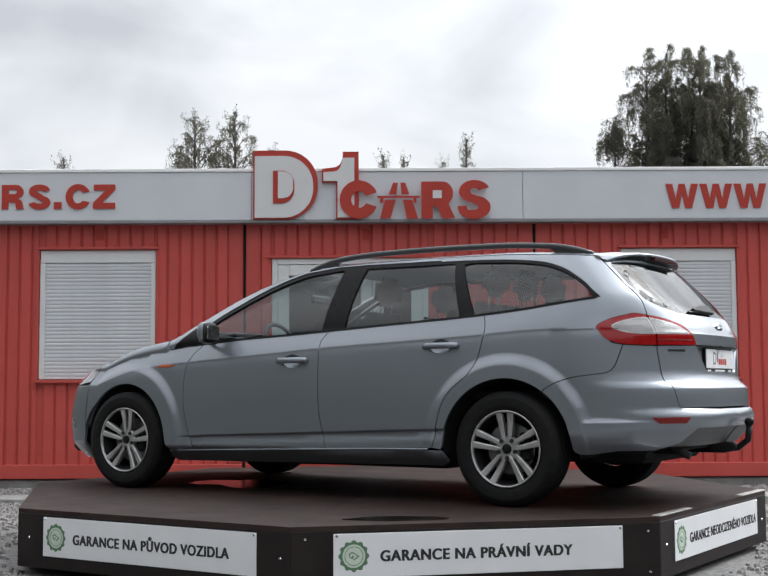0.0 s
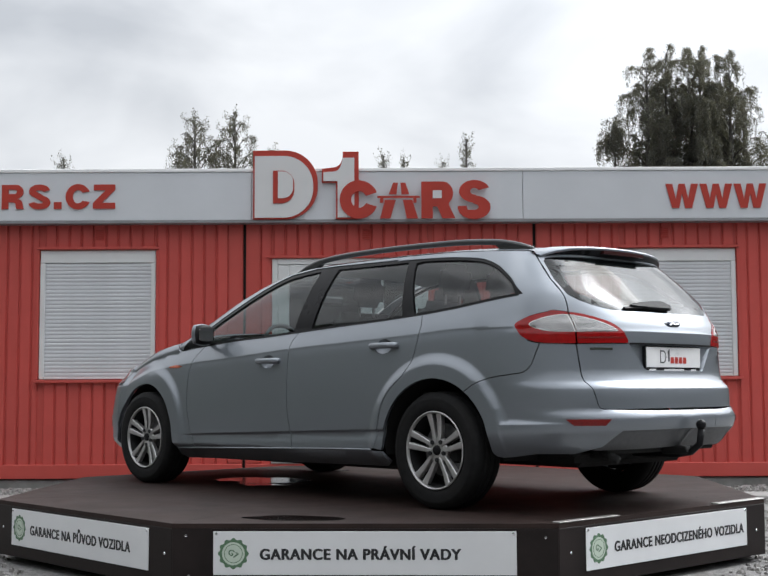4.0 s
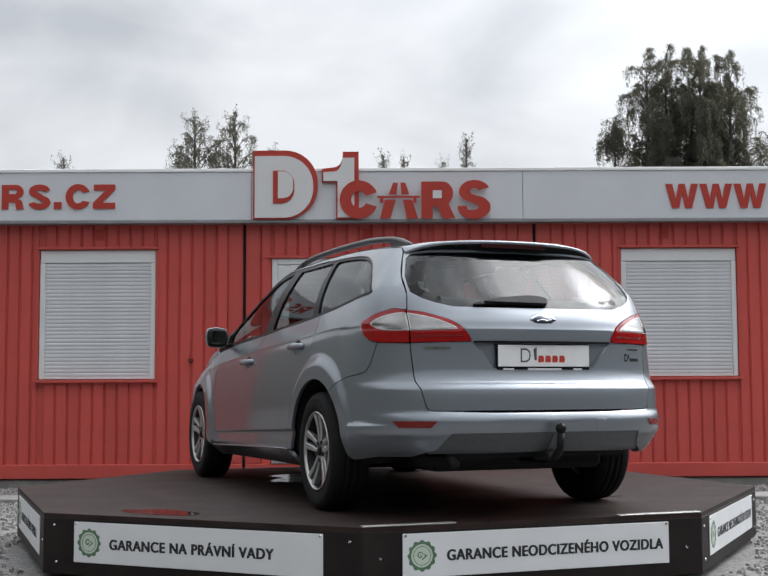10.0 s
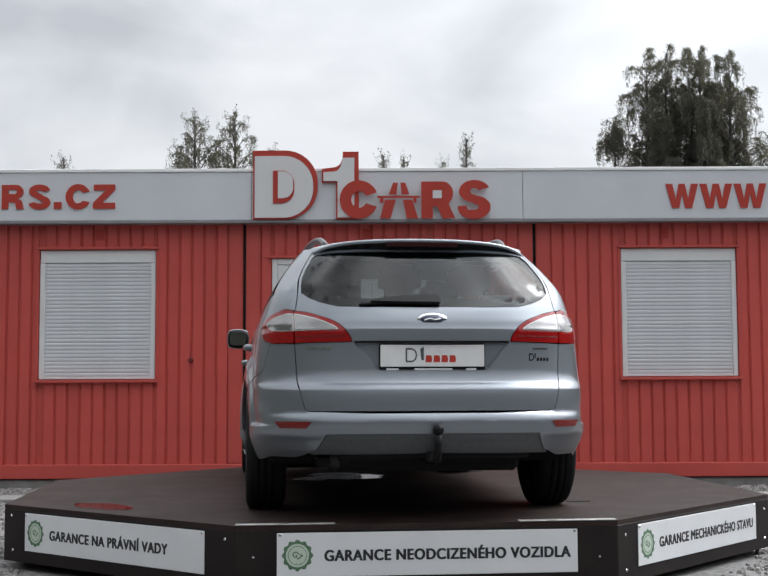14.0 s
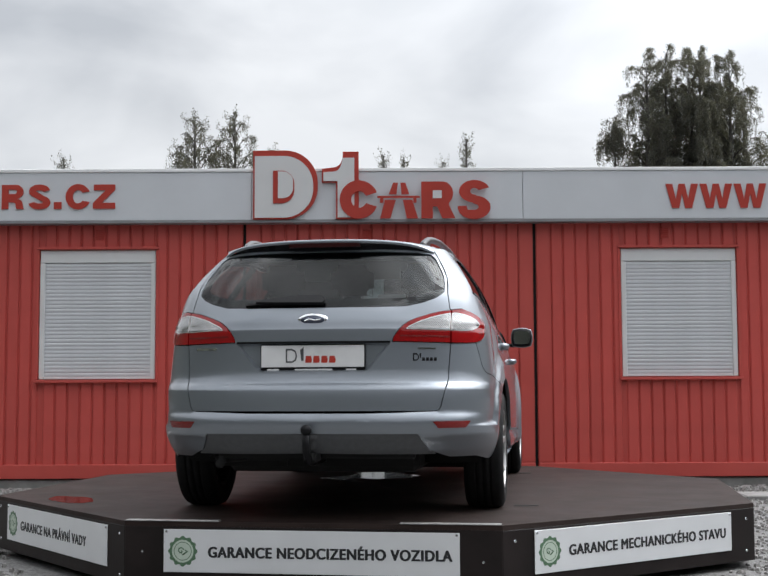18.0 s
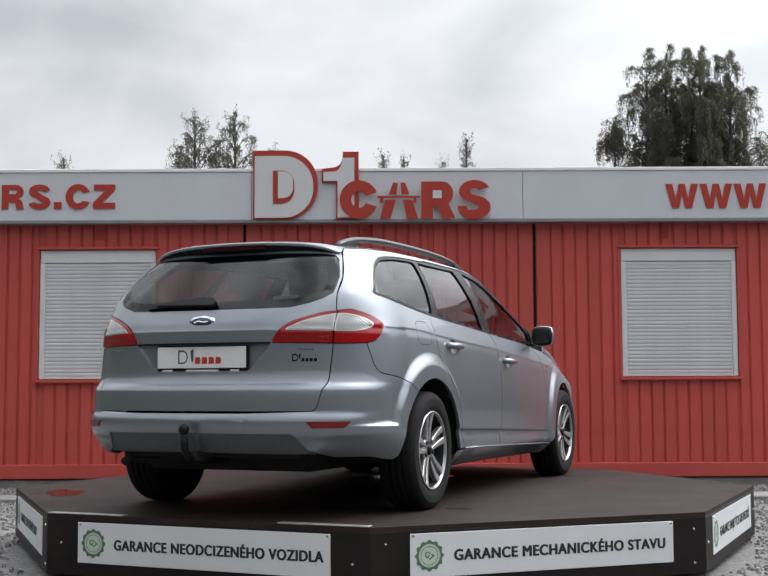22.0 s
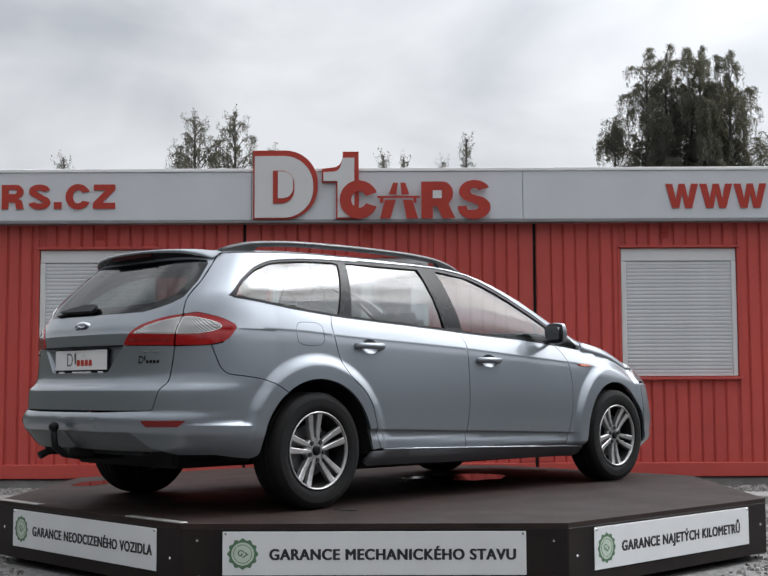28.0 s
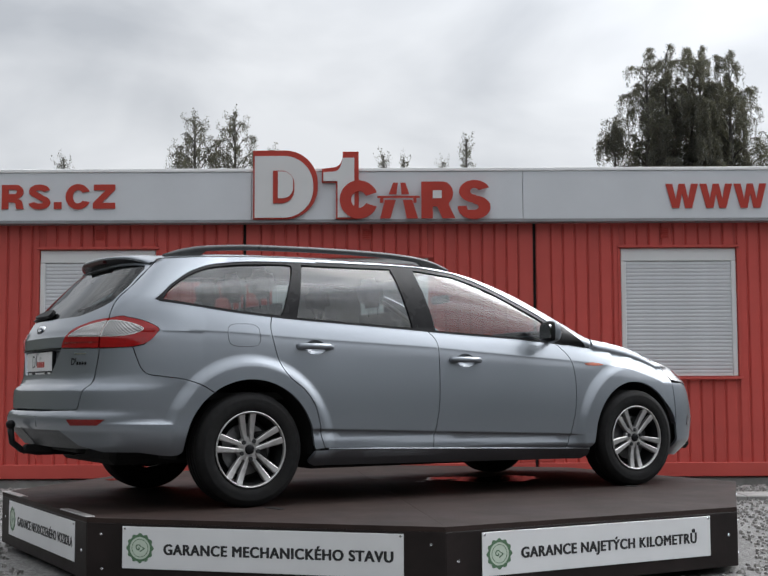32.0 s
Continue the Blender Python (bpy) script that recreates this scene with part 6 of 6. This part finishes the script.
# tail lamps: outer half on the body, inner half on the tailgate
x_gap = 0.674
outer = smooth_line([(at_x(x_gap + 0.002, 0.888), 0.888), (-2.14, 0.889), (-2.085, 0.894), (-2.03, 0.908), (-1.985, 0.935), lamp_tip], 4)[:-1] + lamp_top + [(at_x(x_gap + 0.002, z), z) for z in np.linspace(1.05, 0.90, 12).tolist()]
both("tail_lamp", panel(outer, 0.02, off=0.006, lip=0.02, gap=0.002), LAMP_RED, car, "red and clear tail lamp")
clear_o = smooth_line([(at_x(x_gap + 0.006, 0.953), 0.953), (-2.14, 0.955), (-2.08, 0.965), (-2.04, 0.981), (-2.03, 0.994), (-2.055, 1.010), (-2.10, 1.026), (at_x(x_gap + 0.03, 1.037), 1.037), (at_x(x_gap + 0.006, 1.034), 1.034)], 4) + [(at_x(x_gap + 0.006, z), z) for z in np.linspace(1.025, 0.955, 7).tolist()]
lamp_objs = [o for o in car.children if o.name.startswith("tail_lamp")]
both("lens_edge", panel(clear_o, 0.02, off=0.0074, lip=0.003, gap=-0.0035), LENS_EDGE, tuple(lamp_objs), "pale edge round the clear lens")
both("clear_lens", panel(clear_o, 0.02, off=0.0085, lip=0.004, gap=0.0), LAMP_CLEAR, tuple(lamp_objs), "clear ribbed lens")


def gate_lamp(side):
    lp = part("gate_lamp", panel([(side * x, z) for x, z in lamp_in], 0.02, off=0.006, lip=0.02, gap=0.002, surf=rear_skin), LAMP_RED, gate, "red and clear tailgate lamp", True)
    part("lens_edge", panel([(side * x, z) for x, z in [(0.668, 0.953)] + smooth_line([(0.47, 0.957), (0.49, 0.972), (0.54, 0.995), (0.60, 1.016), (0.668, 1.034)], 4)], 0.02, off=0.0074, lip=0.003, gap=-0.0035, surf=rear_skin), LENS_EDGE, lp, "pale edge round the clear lens", True)
    part("clear_lens", panel([(side * x, z) for x, z in [(0.668, 0.953)] + smooth_line([(0.47, 0.957), (0.49, 0.972), (0.54, 0.995), (0.60, 1.016), (0.668, 1.034)], 4)], 0.02, off=0.0085, lip=0.004, gap=0.0, surf=rear_skin), LAMP_CLEAR, lp, "clear ribbed lens", True)
    part("lamp_band", panel([(side * x, z) for x, z in ((0.668, 0.915), (0.43, 0.918), (0.435, 0.926), (0.668, 0.924))], 0.02, off=0.0075, lip=0.002, gap=0.0, surf=rear_skin), REFLECTOR, lp)


gate_lamp(1)
gate_lamp(-1)

# rear bumper
bump = [(mid_s(z) - 0.006, z) for z in np.linspace(0.543, 0.44, 9).tolist()] + [(at_x(0.525, 0.438), 0.438), (at_x(0.575, 0.36), 0.355), (at_x(0.66, 0.318), 0.318), (-2.05, 0.317), (-1.93, 0.299), (-1.875, 0.294), (-1.838, 0.299), (-1.82, 0.312)] + arch(-AXLE, R_ARCH, 180, 127, 18)[:-1] + seam + [(at_x(x_gap + 0.003, 0.886), 0.886)] + [q for q in GATE[::-1] if q[1] < 0.88] + [(at_x(0.3, 0.543), 0.543)]
bmp = part("rear_bumper", whole(panel(bump, 0.028, lip=0.015, fine=True)), PAINT, car, "silver-blue rear bumper", True)
insert = [(mid_s(z) - 0.0024, z) for z in (0.345, 0.37, 0.40, 0.437)] + [ (at_x(0.522, 0.435), 0.435), (at_x(0.572, 0.357), 0.352), (at_x(0.6, 0.335), 0.335), (at_x(0.3, 0.340), 0.340)]
part("bumper_insert", whole(panel(insert, 0.03, off=-0.003, gap=-0.003)), INSERT, bmp, "grey plastic bumper insert", True)
refl = rear_poly([(0.622, 0.468), (0.747, 0.468), (0.772, 0.500), (0.597, 0.500)])
both("bumper_reflector", panel(refl, 0.02, off=0.004, lip=0.01, gap=0.0), REFLECTOR, bmp, "red bumper reflector")
part("tow_cover", panel([(0.24, 0.455), (0.30, 0.455), (0.30, 0.51), (0.24, 0.51)], 0.03, off=0.002, lip=0.003, gap=0, surf=rear_skin), PAINT, bmp, "square towing-eye cover", True)

# tow bar
tow = part("tow_bar", tube([(0, -2.1, 0.30), (0, -2.38, 0.30), (0, -2.47, 0.315), (0, -2.525, 0.36), (0, -2.535, 0.44)], 0.019, 10), BLACK_TRIM, car, "black tow bar with ball", True)
b = bmesh.new()
bmesh.ops.create_uvsphere(b, u_segments=14, v_segments=10, radius=0.028)
part("tow_ball", b, BLACK_TRIM, tow, "dark tow ball", True, at=pose(0, -2.535, 0.462))
part("tow_bracket", prism([(-2.30, 0.30), (-2.45, 0.30), (-2.468, 0.315), (-2.45, 0.345), (-2.30, 0.35)], -0.03, 0.03, plane="yz", bevel=0.006), BLACK_MATT, tow, "black tow bracket")
part("tow_beam", box(-0.50, 0.50, -2.30, -2.24, 0.312, 0.352, 0.01), BLACK_MATT, car, "black tow beam")

# door handles
def handle(y, z, tilt):
    bm = bmesh.new()
    x = float(half_width(y, z))
    tube([(x - 0.01, y - 0.115, z), (x + 0.018, y - 0.10, z + 0.002), (x + 0.030, y - 0.02, z + 0.003), (x + 0.026, y + 0.08, z + 0.002), (x - 0.006, y + 0.112, z)], 0.0165, 10, bm, 0.0150, 1.15)
    return bm


for pair, y, z in ((front_door, 0.045, 0.834), (rear_door, -1.008, 0.903)):
    both("door_handle", handle(y, z, 0), PAINT, pair, "body-coloured door handle")
    both("handle_cup", dish(y, z - 0.002, 0.068, 0.042, 0.024), PAINT, pair, "hollow behind the handle")
# fuel flap on the right side
part("fuel_flap_joint", panel(FLAP, 0.03, off=-0.012, lips=False, gap=-0.006), BLACK_TRIM, car, "dark joint round the fuel flap", True)
part("fuel_flap", panel(FLAP, 0.028, lip=0.006, gap=0.0022, fine=True), PAINT, car, "silver-blue fuel flap", True)
# side repeaters
ind = smooth_line([(1.0, 0.818), (1.06, 0.826), (1.13, 0.820), (1.165, 0.810), (1.10, 0.805), (1.03, 0.808), (1.0, 0.818)], 3)[:-1]
both("side_indicator", panel(ind, 0.02, off=0.004, lip=0.008, gap=0), ORANGE, car, "amber side indicator")


# mirrors
def mirror_shell():
    bm = bmesh.new()
    bmesh.ops.create_cube(bm, size=1.0)
    bmesh.ops.subdivide_edges(bm, edges=bm.edges[:], cuts=5, use_grid_fill=True)
    for v in bm.verts:
        p = v.co * 2
        q = Vector((p.x * math.sqrt(max(0, 1 - p.y**2 / 3.2 - p.z**2 / 3.2 + p.y**2 * p.z**2 / 8)), p.y * math.sqrt(max(0, 1 - p.x**2 / 2.4 - p.z**2 / 2.4 + p.x**2 * p.z**2 / 4)), p.z * math.sqrt(max(0, 1 - p.y**2 / 3 - p.x**2 / 3.2 + p.y**2 * p.x**2 / 8))))
        fr = max(0.0, q.y)
        v.co = Vector((0.948 + q.x * 0.081 * (1 - 0.15 * fr), 0.672 + q.y * 0.050, 1.022 + q.z * 0.073 * (1 - 0.2 * fr)))
    return bm


def split_shell(front):
    bm = mirror_shell()
    bmesh.ops.delete(bm, geom=[f for f in bm.faces if (f.calc_center_median().y > 0.648) != front], context="FACES")
    return bm


mr = both("door_mirror", split_shell(True), PAINT, front_door, "silver-blue door mirror cap")
both("mirror_housing", split_shell(False), BLACK_PLASTIC, mr, "black mirror housing")
for o, s in zip(mr, (1, -1)):
    gl = bmesh.new()
    prism([(math.copysign(0.5, math.cos(a)) * abs(math.cos(a)) ** 0.45, math.copysign(0.5, math.sin(a)) * abs(math.sin(a)) ** 0.45) for a in [2 * math.pi * i / 32 for i in range(32)]], -0.5, 0.5, gl)
    part("mirror_glass", gl, MIRROR, o, "mirror glass", at=Matrix.Translation((s * 0.948, 0.622, 1.022)) @ Matrix.Diagonal((0.116, 0.006, 0.094, 1)))
both("mirror_foot", tube([(0.81, 0.78, 0.975), (0.87, 0.72, 0.968), (0.92, 0.675, 0.968)], 0.014, 8), BLACK_TRIM, mr, "black mirror foot")


# roof rails
def rail():
    bm = bmesh.new()
    ys = [-1.80, -1.70, -1.55, -1.2, -0.8, -0.4, -0.12, 0.03, 0.13]
    lift = [-0.012, 0.014, 0.032, 0.040, 0.042, 0.040, 0.030, 0.012, -0.012]
    pts = [(float(EDGE_X(y)) - 0.075, y, float(top_skin(EDGE_X(y) - 0.075, y)) + dz + 0.006) for y, dz in zip(ys, lift)]
    xs = Curve([(p[1], p[0]) for p in pts])
    zs = Curve([(p[1], p[2]) for p in pts])
    fine = [(float(xs(y)), y, float(zs(y))) for y in np.linspace(ys[0], ys[-1], 44)]
    return tube(fine, 0.018, 10, bm, None, 1.0)


RAIL = mat("grey_roof_rail", (0.075, 0.075, 0.077), 0.34, 0.6, 0.1, 20.0)
rails = both("roof_rail", rail(), RAIL, car, "dark grey roof rail")
for ys, hs in (((-1.80, -1.74, -1.64, -1.52), (0.0, 0.012, 0.024, 0.034)), ((0.12, 0.07, 0.0, -0.12), (0.0, 0.006, 0.018, 0.032))):
    up = [(y, float(top_skin(EDGE_X(y) - 0.075, y)) + h + 0.004) for y, h in zip(ys, hs)]
    dn = [(y, float(top_skin(EDGE_X(y) - 0.075, y)) - 0.006) for y in (ys[2] * 0.5 + ys[3] * 0.5, ys[2], ys[1], ys[0])]
    xx = float(EDGE_X(ys[1])) - 0.075
    both("rail_foot", prism(up + dn, xx - 0.017, xx + 0.017, plane="yz"), RAIL, rails, "rail foot", False)
part("aerial", tube([(0.0, -0.1, 1.47), (0.0, -0.13, 1.50)], 0.012, 8), BLACK_TRIM, car)


# wheels
def wheel_meshes():
    R, r = WHEEL_R, 0.212
    tyre = lathe([(r - 0.004, -0.088), (r + 0.012, -0.100), (r + 0.05, -0.108), (R - 0.035, -0.106), (R - 0.012, -0.096), (R - 0.002, -0.078), (R, -0.05), (R, -0.043), (R - 0.007, -0.042), (R - 0.007, -0.034), (R, -0.033), (R + 0.001, -0.006), (R - 0.007, -0.005), (R - 0.007, 0.005), (R + 0.001, 0.006), (R, 0.033), (R - 0.007, 0.034), (R - 0.007, 0.042), (R, 0.043), (R, 0.05), (R - 0.002, 0.078), (R - 0.012, 0.096), (R - 0.035, 0.106), (R - 0.037, 0.1075), (R - 0.045, 0.1065), (r + 0.05, 0.108), (r + 0.03, 0.107), (r + 0.012, 0.100), (r - 0.004, 0.088)], 56)
    rim = lathe([(r + 0.003, 0.100), (r + 0.001, 0.104), (r - 0.004, 0.104), (r - 0.008, 0.097), (r - 0.012, 0.080)], 56)
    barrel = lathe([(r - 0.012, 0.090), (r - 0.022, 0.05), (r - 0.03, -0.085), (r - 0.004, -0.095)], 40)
    spokes = bmesh.new()
    for k in range(5):
        a = 2 * math.pi * k / 5 + math.pi / 2
        for s in (-1, 1):
            rows = []
            for q in (0.0, 0.3, 0.6, 0.85, 1.0):
                rad = 0.042 + (r - 0.012 - 0.042) * q
                c = s * (0.0165 + 0.0195 * q)
                w = 0.0105 + 0.0088 * q
                top = 0.080 + 0.018 * q - 0.006 * math.sin(math.pi * q)
                rows.append([spokes.verts.new((xx, rad * math.cos(a) - yy * math.sin(a), rad * math.sin(a) + yy * math.cos(a))) for xx, yy in ((top - 0.03, c - w), (top - 0.003, c - w), (top, c - w * 0.7), (top, c + w * 0.7), (top - 0.003, c + w), (top - 0.03, c + w))])
            for i in range(4):
                for j in range(6):
                    spokes.faces.new((rows[i][j], rows[i][(j + 1) % 6], rows[i + 1][(j + 1) % 6], rows[i + 1][j]))
    lathe([(0.0, 0.076), (0.03, 0.077), (0.066, 0.074), (0.072, 0.066), (0.072, 0.04)], 30, "x", spokes)
    bmesh.ops.recalc_face_normals(spokes, faces=spokes.faces[:])
    bolt = lathe([(0.013, 0.072), (0.012, 0.0795), (0.0, 0.0800)], 10, "x")
    cap = lathe([(0.0, 0.088), (0.022, 0.0875), (0.027, 0.084), (0.029, 0.070)], 22)
    disc = lathe([(0.05, 0.02), (0.145, 0.02), (0.145, -0.004), (0.05, -0.004)], 36, closed=True)
    cal = box(0.0, 0.045, 0.06, 0.13, -0.07, 0.09, 0.012)
    back = lathe([(0.0, -0.03), (0.18, -0.03)], 30)
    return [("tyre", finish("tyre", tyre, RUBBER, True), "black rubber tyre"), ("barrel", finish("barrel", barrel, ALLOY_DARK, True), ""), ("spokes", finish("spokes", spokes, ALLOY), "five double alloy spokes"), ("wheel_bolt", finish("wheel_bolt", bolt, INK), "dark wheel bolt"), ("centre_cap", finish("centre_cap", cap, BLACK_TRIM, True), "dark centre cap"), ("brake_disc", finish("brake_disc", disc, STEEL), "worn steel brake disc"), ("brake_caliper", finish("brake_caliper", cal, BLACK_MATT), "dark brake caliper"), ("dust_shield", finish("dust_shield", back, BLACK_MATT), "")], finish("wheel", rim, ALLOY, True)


bits, rim_mesh = wheel_meshes()
for sx in (1, -1):
    for sy, spin in ((1, 36 if sx > 0 else -4), (-1, 6 if sx > 0 else 2)):
        w = part("wheel", rim_mesh, ALLOY, car, "five-spoke alloy wheel", at=pose(sx * TRACK_X, sy * AXLE, WHEEL_R, 0, 0, 0 if sx > 0 else 180) @ pose(0, 0, 0, spin))
        for nm, me, lb in bits:
            spots = [2 * math.pi * (k + 0.5) / 5 + math.pi / 2 for k in range(5)] if nm == "wheel_bolt" else [None]
            for a in spots:
                part(nm, me, None, w, lb, at=None if a is None else pose(0.006, 0.053 * math.cos(a), 0.053 * math.sin(a)))

# wheel housings, underbody
def housing(y, r):
    bm = bmesh.new()
    rows = []
    for i in range(25):
        a = radians(-6 + 194 * i / 24)
        rows.append([bm.verts.new((x, y + r * math.cos(a), 0.325 + r * math.sin(a))) for x in (0.50, 0.70, float(half_width(y + r * math.cos(a), 0.325 + r * math.sin(a), False)) - 0.012)])
    for i in range(24):
        for j in range(2):
            bm.faces.new((rows[i][j], rows[i][j + 1], rows[i + 1][j + 1], rows[i + 1][j]))
    bm.faces.new([q[0] for q in rows])
    return bm


for y, r in ((-AXLE, R_ARCH + 0.012), (AXLE, F_ARCH + 0.012)):
    both("wheel_housing", housing(y, r), BLACK_MATT, car, "black wheel housing")
bm = box(-0.74, 0.74, -0.98, 0.98, 0.190, 0.33, 0.02)
box(-0.50, 0.50, -2.10, 2.1, 0.235, 0.36, 0.03, bm)
box(-0.66, 0.66, -2.25, -1.86, 0.345, 0.42, 0.02, bm)
box(-0.62, 0.62, 1.86, 2.2, 0.22, 0.4, 0.03, bm)
part("underbody", bm, BLACK_MATT, car, "black underbody")
part("silencer", box(-0.60, -0.14, -2.16, -1.92, 0.265, 0.36, 0.045, seg=3), BLACK_MATT, car, "dark rusty silencer")
part("exhaust_pipe", tube([(-0.4, -2.1, 0.31), (-0.48, -2.28, 0.31), (-0.48, -2.34, 0.285)], 0.022, 12), BLACK_MATT, car, "dark exhaust tailpipe", True)
part("rear_axle", tube([(-0.72, -AXLE, 0.30), (0.72, -AXLE, 0.30)], 0.04, 10), BLACK_MATT, car)

# cabin
inner = [(-1.9, 0.78), (-1.1, 0.78), (-0.97, 0.40), (0.85, 0.36), (0.85, 0.93)] + belt_line(0.8, -1.9, 20, -0.01)
both("door_card", panel(inner, 0.08, off=-0.055, lips=False, gap=0), CABIN, car, "dark inner door trim")
part("boot_floor", box(-0.72, 0.72, -2.2, -0.95, 0.60, 0.64), CABIN, car, "dark boot floor")
part("cabin_floor", box(-0.78, 0.78, -0.95, 1.2, 0.34, 0.38), CABIN, car, "dark cabin floor")
dash = prism([(0.55, 0.45), (1.05, 0.5), (1.05, 0.93), (0.85, 0.975), (0.62, 0.93), (0.55, 0.8)], -0.76, 0.76, plane="yz", bevel=0.02)
part("dashboard", dash, CABIN, car, "dark dashboard")
part("steering_wheel", lathe([(0.18 + 0.014 * math.cos(a), 0.014 * math.sin(a)) for a in [2 * math.pi * i / 10 for i in range(10)]], 30, "y", closed=True), CABIN, car, "black steering wheel", True, at=pose(-0.36, 0.50, 0.93, -22))
part("inner_mirror", box(-0.11, 0.11, 0.42, 0.45, 1.25, 1.31, 0.015), CABIN, car, "black inner mirror")


def cushion(w, d, h, r=0.05):
    return box(-w / 2, w / 2, -d / 2, d / 2, 0, h, r, seg=3)


def seat(x, y, rear=False):
    s = part("seat", cushion(0.50, 0.52, 0.22), SEAT, car, "dark cloth seat", True, at=pose(x, y, 0.42 if not rear else 0.45))
    part("seat_back", cushion(0.50, 0.15, 0.62, 0.06), SEAT, s, "dark cloth backrest", True, at=pose(0, -0.24, 0.12, 14))
    part("headrest", cushion(0.26, 0.10, 0.19, 0.045), SEAT, s, "dark cloth headrest", True, at=pose(0, -0.41, 0.76, 10))
    for q in (-0.06, 0.06):
        part("headrest_post", tube([(q, -0.40, 0.70), (q, -0.41, 0.78)], 0.007, 6), STEEL, s)


for x in (-0.37, 0.37):
    seat(x, 0.08)
for x in (-0.42, 0.0, 0.42):
    seat(x, -0.72, True)
part("parcel_blind", box(-0.60, 0.60, -1.95, -1.25, 0.985, 1.0, 0.004), CABIN, car, "dark luggage blind")
part("paper_sheet", box(0.30, 0.44, -2.16, -2.155, 1.07, 1.14), PLATE_WHITE, car, "white paper behind the rear window", at=None)
# ---- what moves: the turntable turns with the car on it ----
TURN = ((0, 62.61), (1, 58.94), (2, 55.28), (3, 51.68), (6, 40.61), (7, 36.78), (8, 32.95), (9, 29.2), (10, 25.52), (11, 21.85), (12, 18.18), (13, 14.57), (14, 10.98), (17, 0.0), (18, -3.78), (19, -7.46), (20, -11.16), (21, -14.87), (22, -18.62), (23, -22.36), (24, -26.0), (25, -29.66), (28, -40.75), (29, -44.38), (30, -48.05), (31, -51.68), (32, -55.25))


def motions():
    walk(turntable, [(t, pose(0, 0, 0, 0, 0, a)) for t, a in TURN])
    walk(car, [(t, pose(0, 0, 0, 0, 0, a) @ pose(-0.018, 0.056, DECK_Z, 0, 0, -4.13)) for t, a in TURN])


motions()
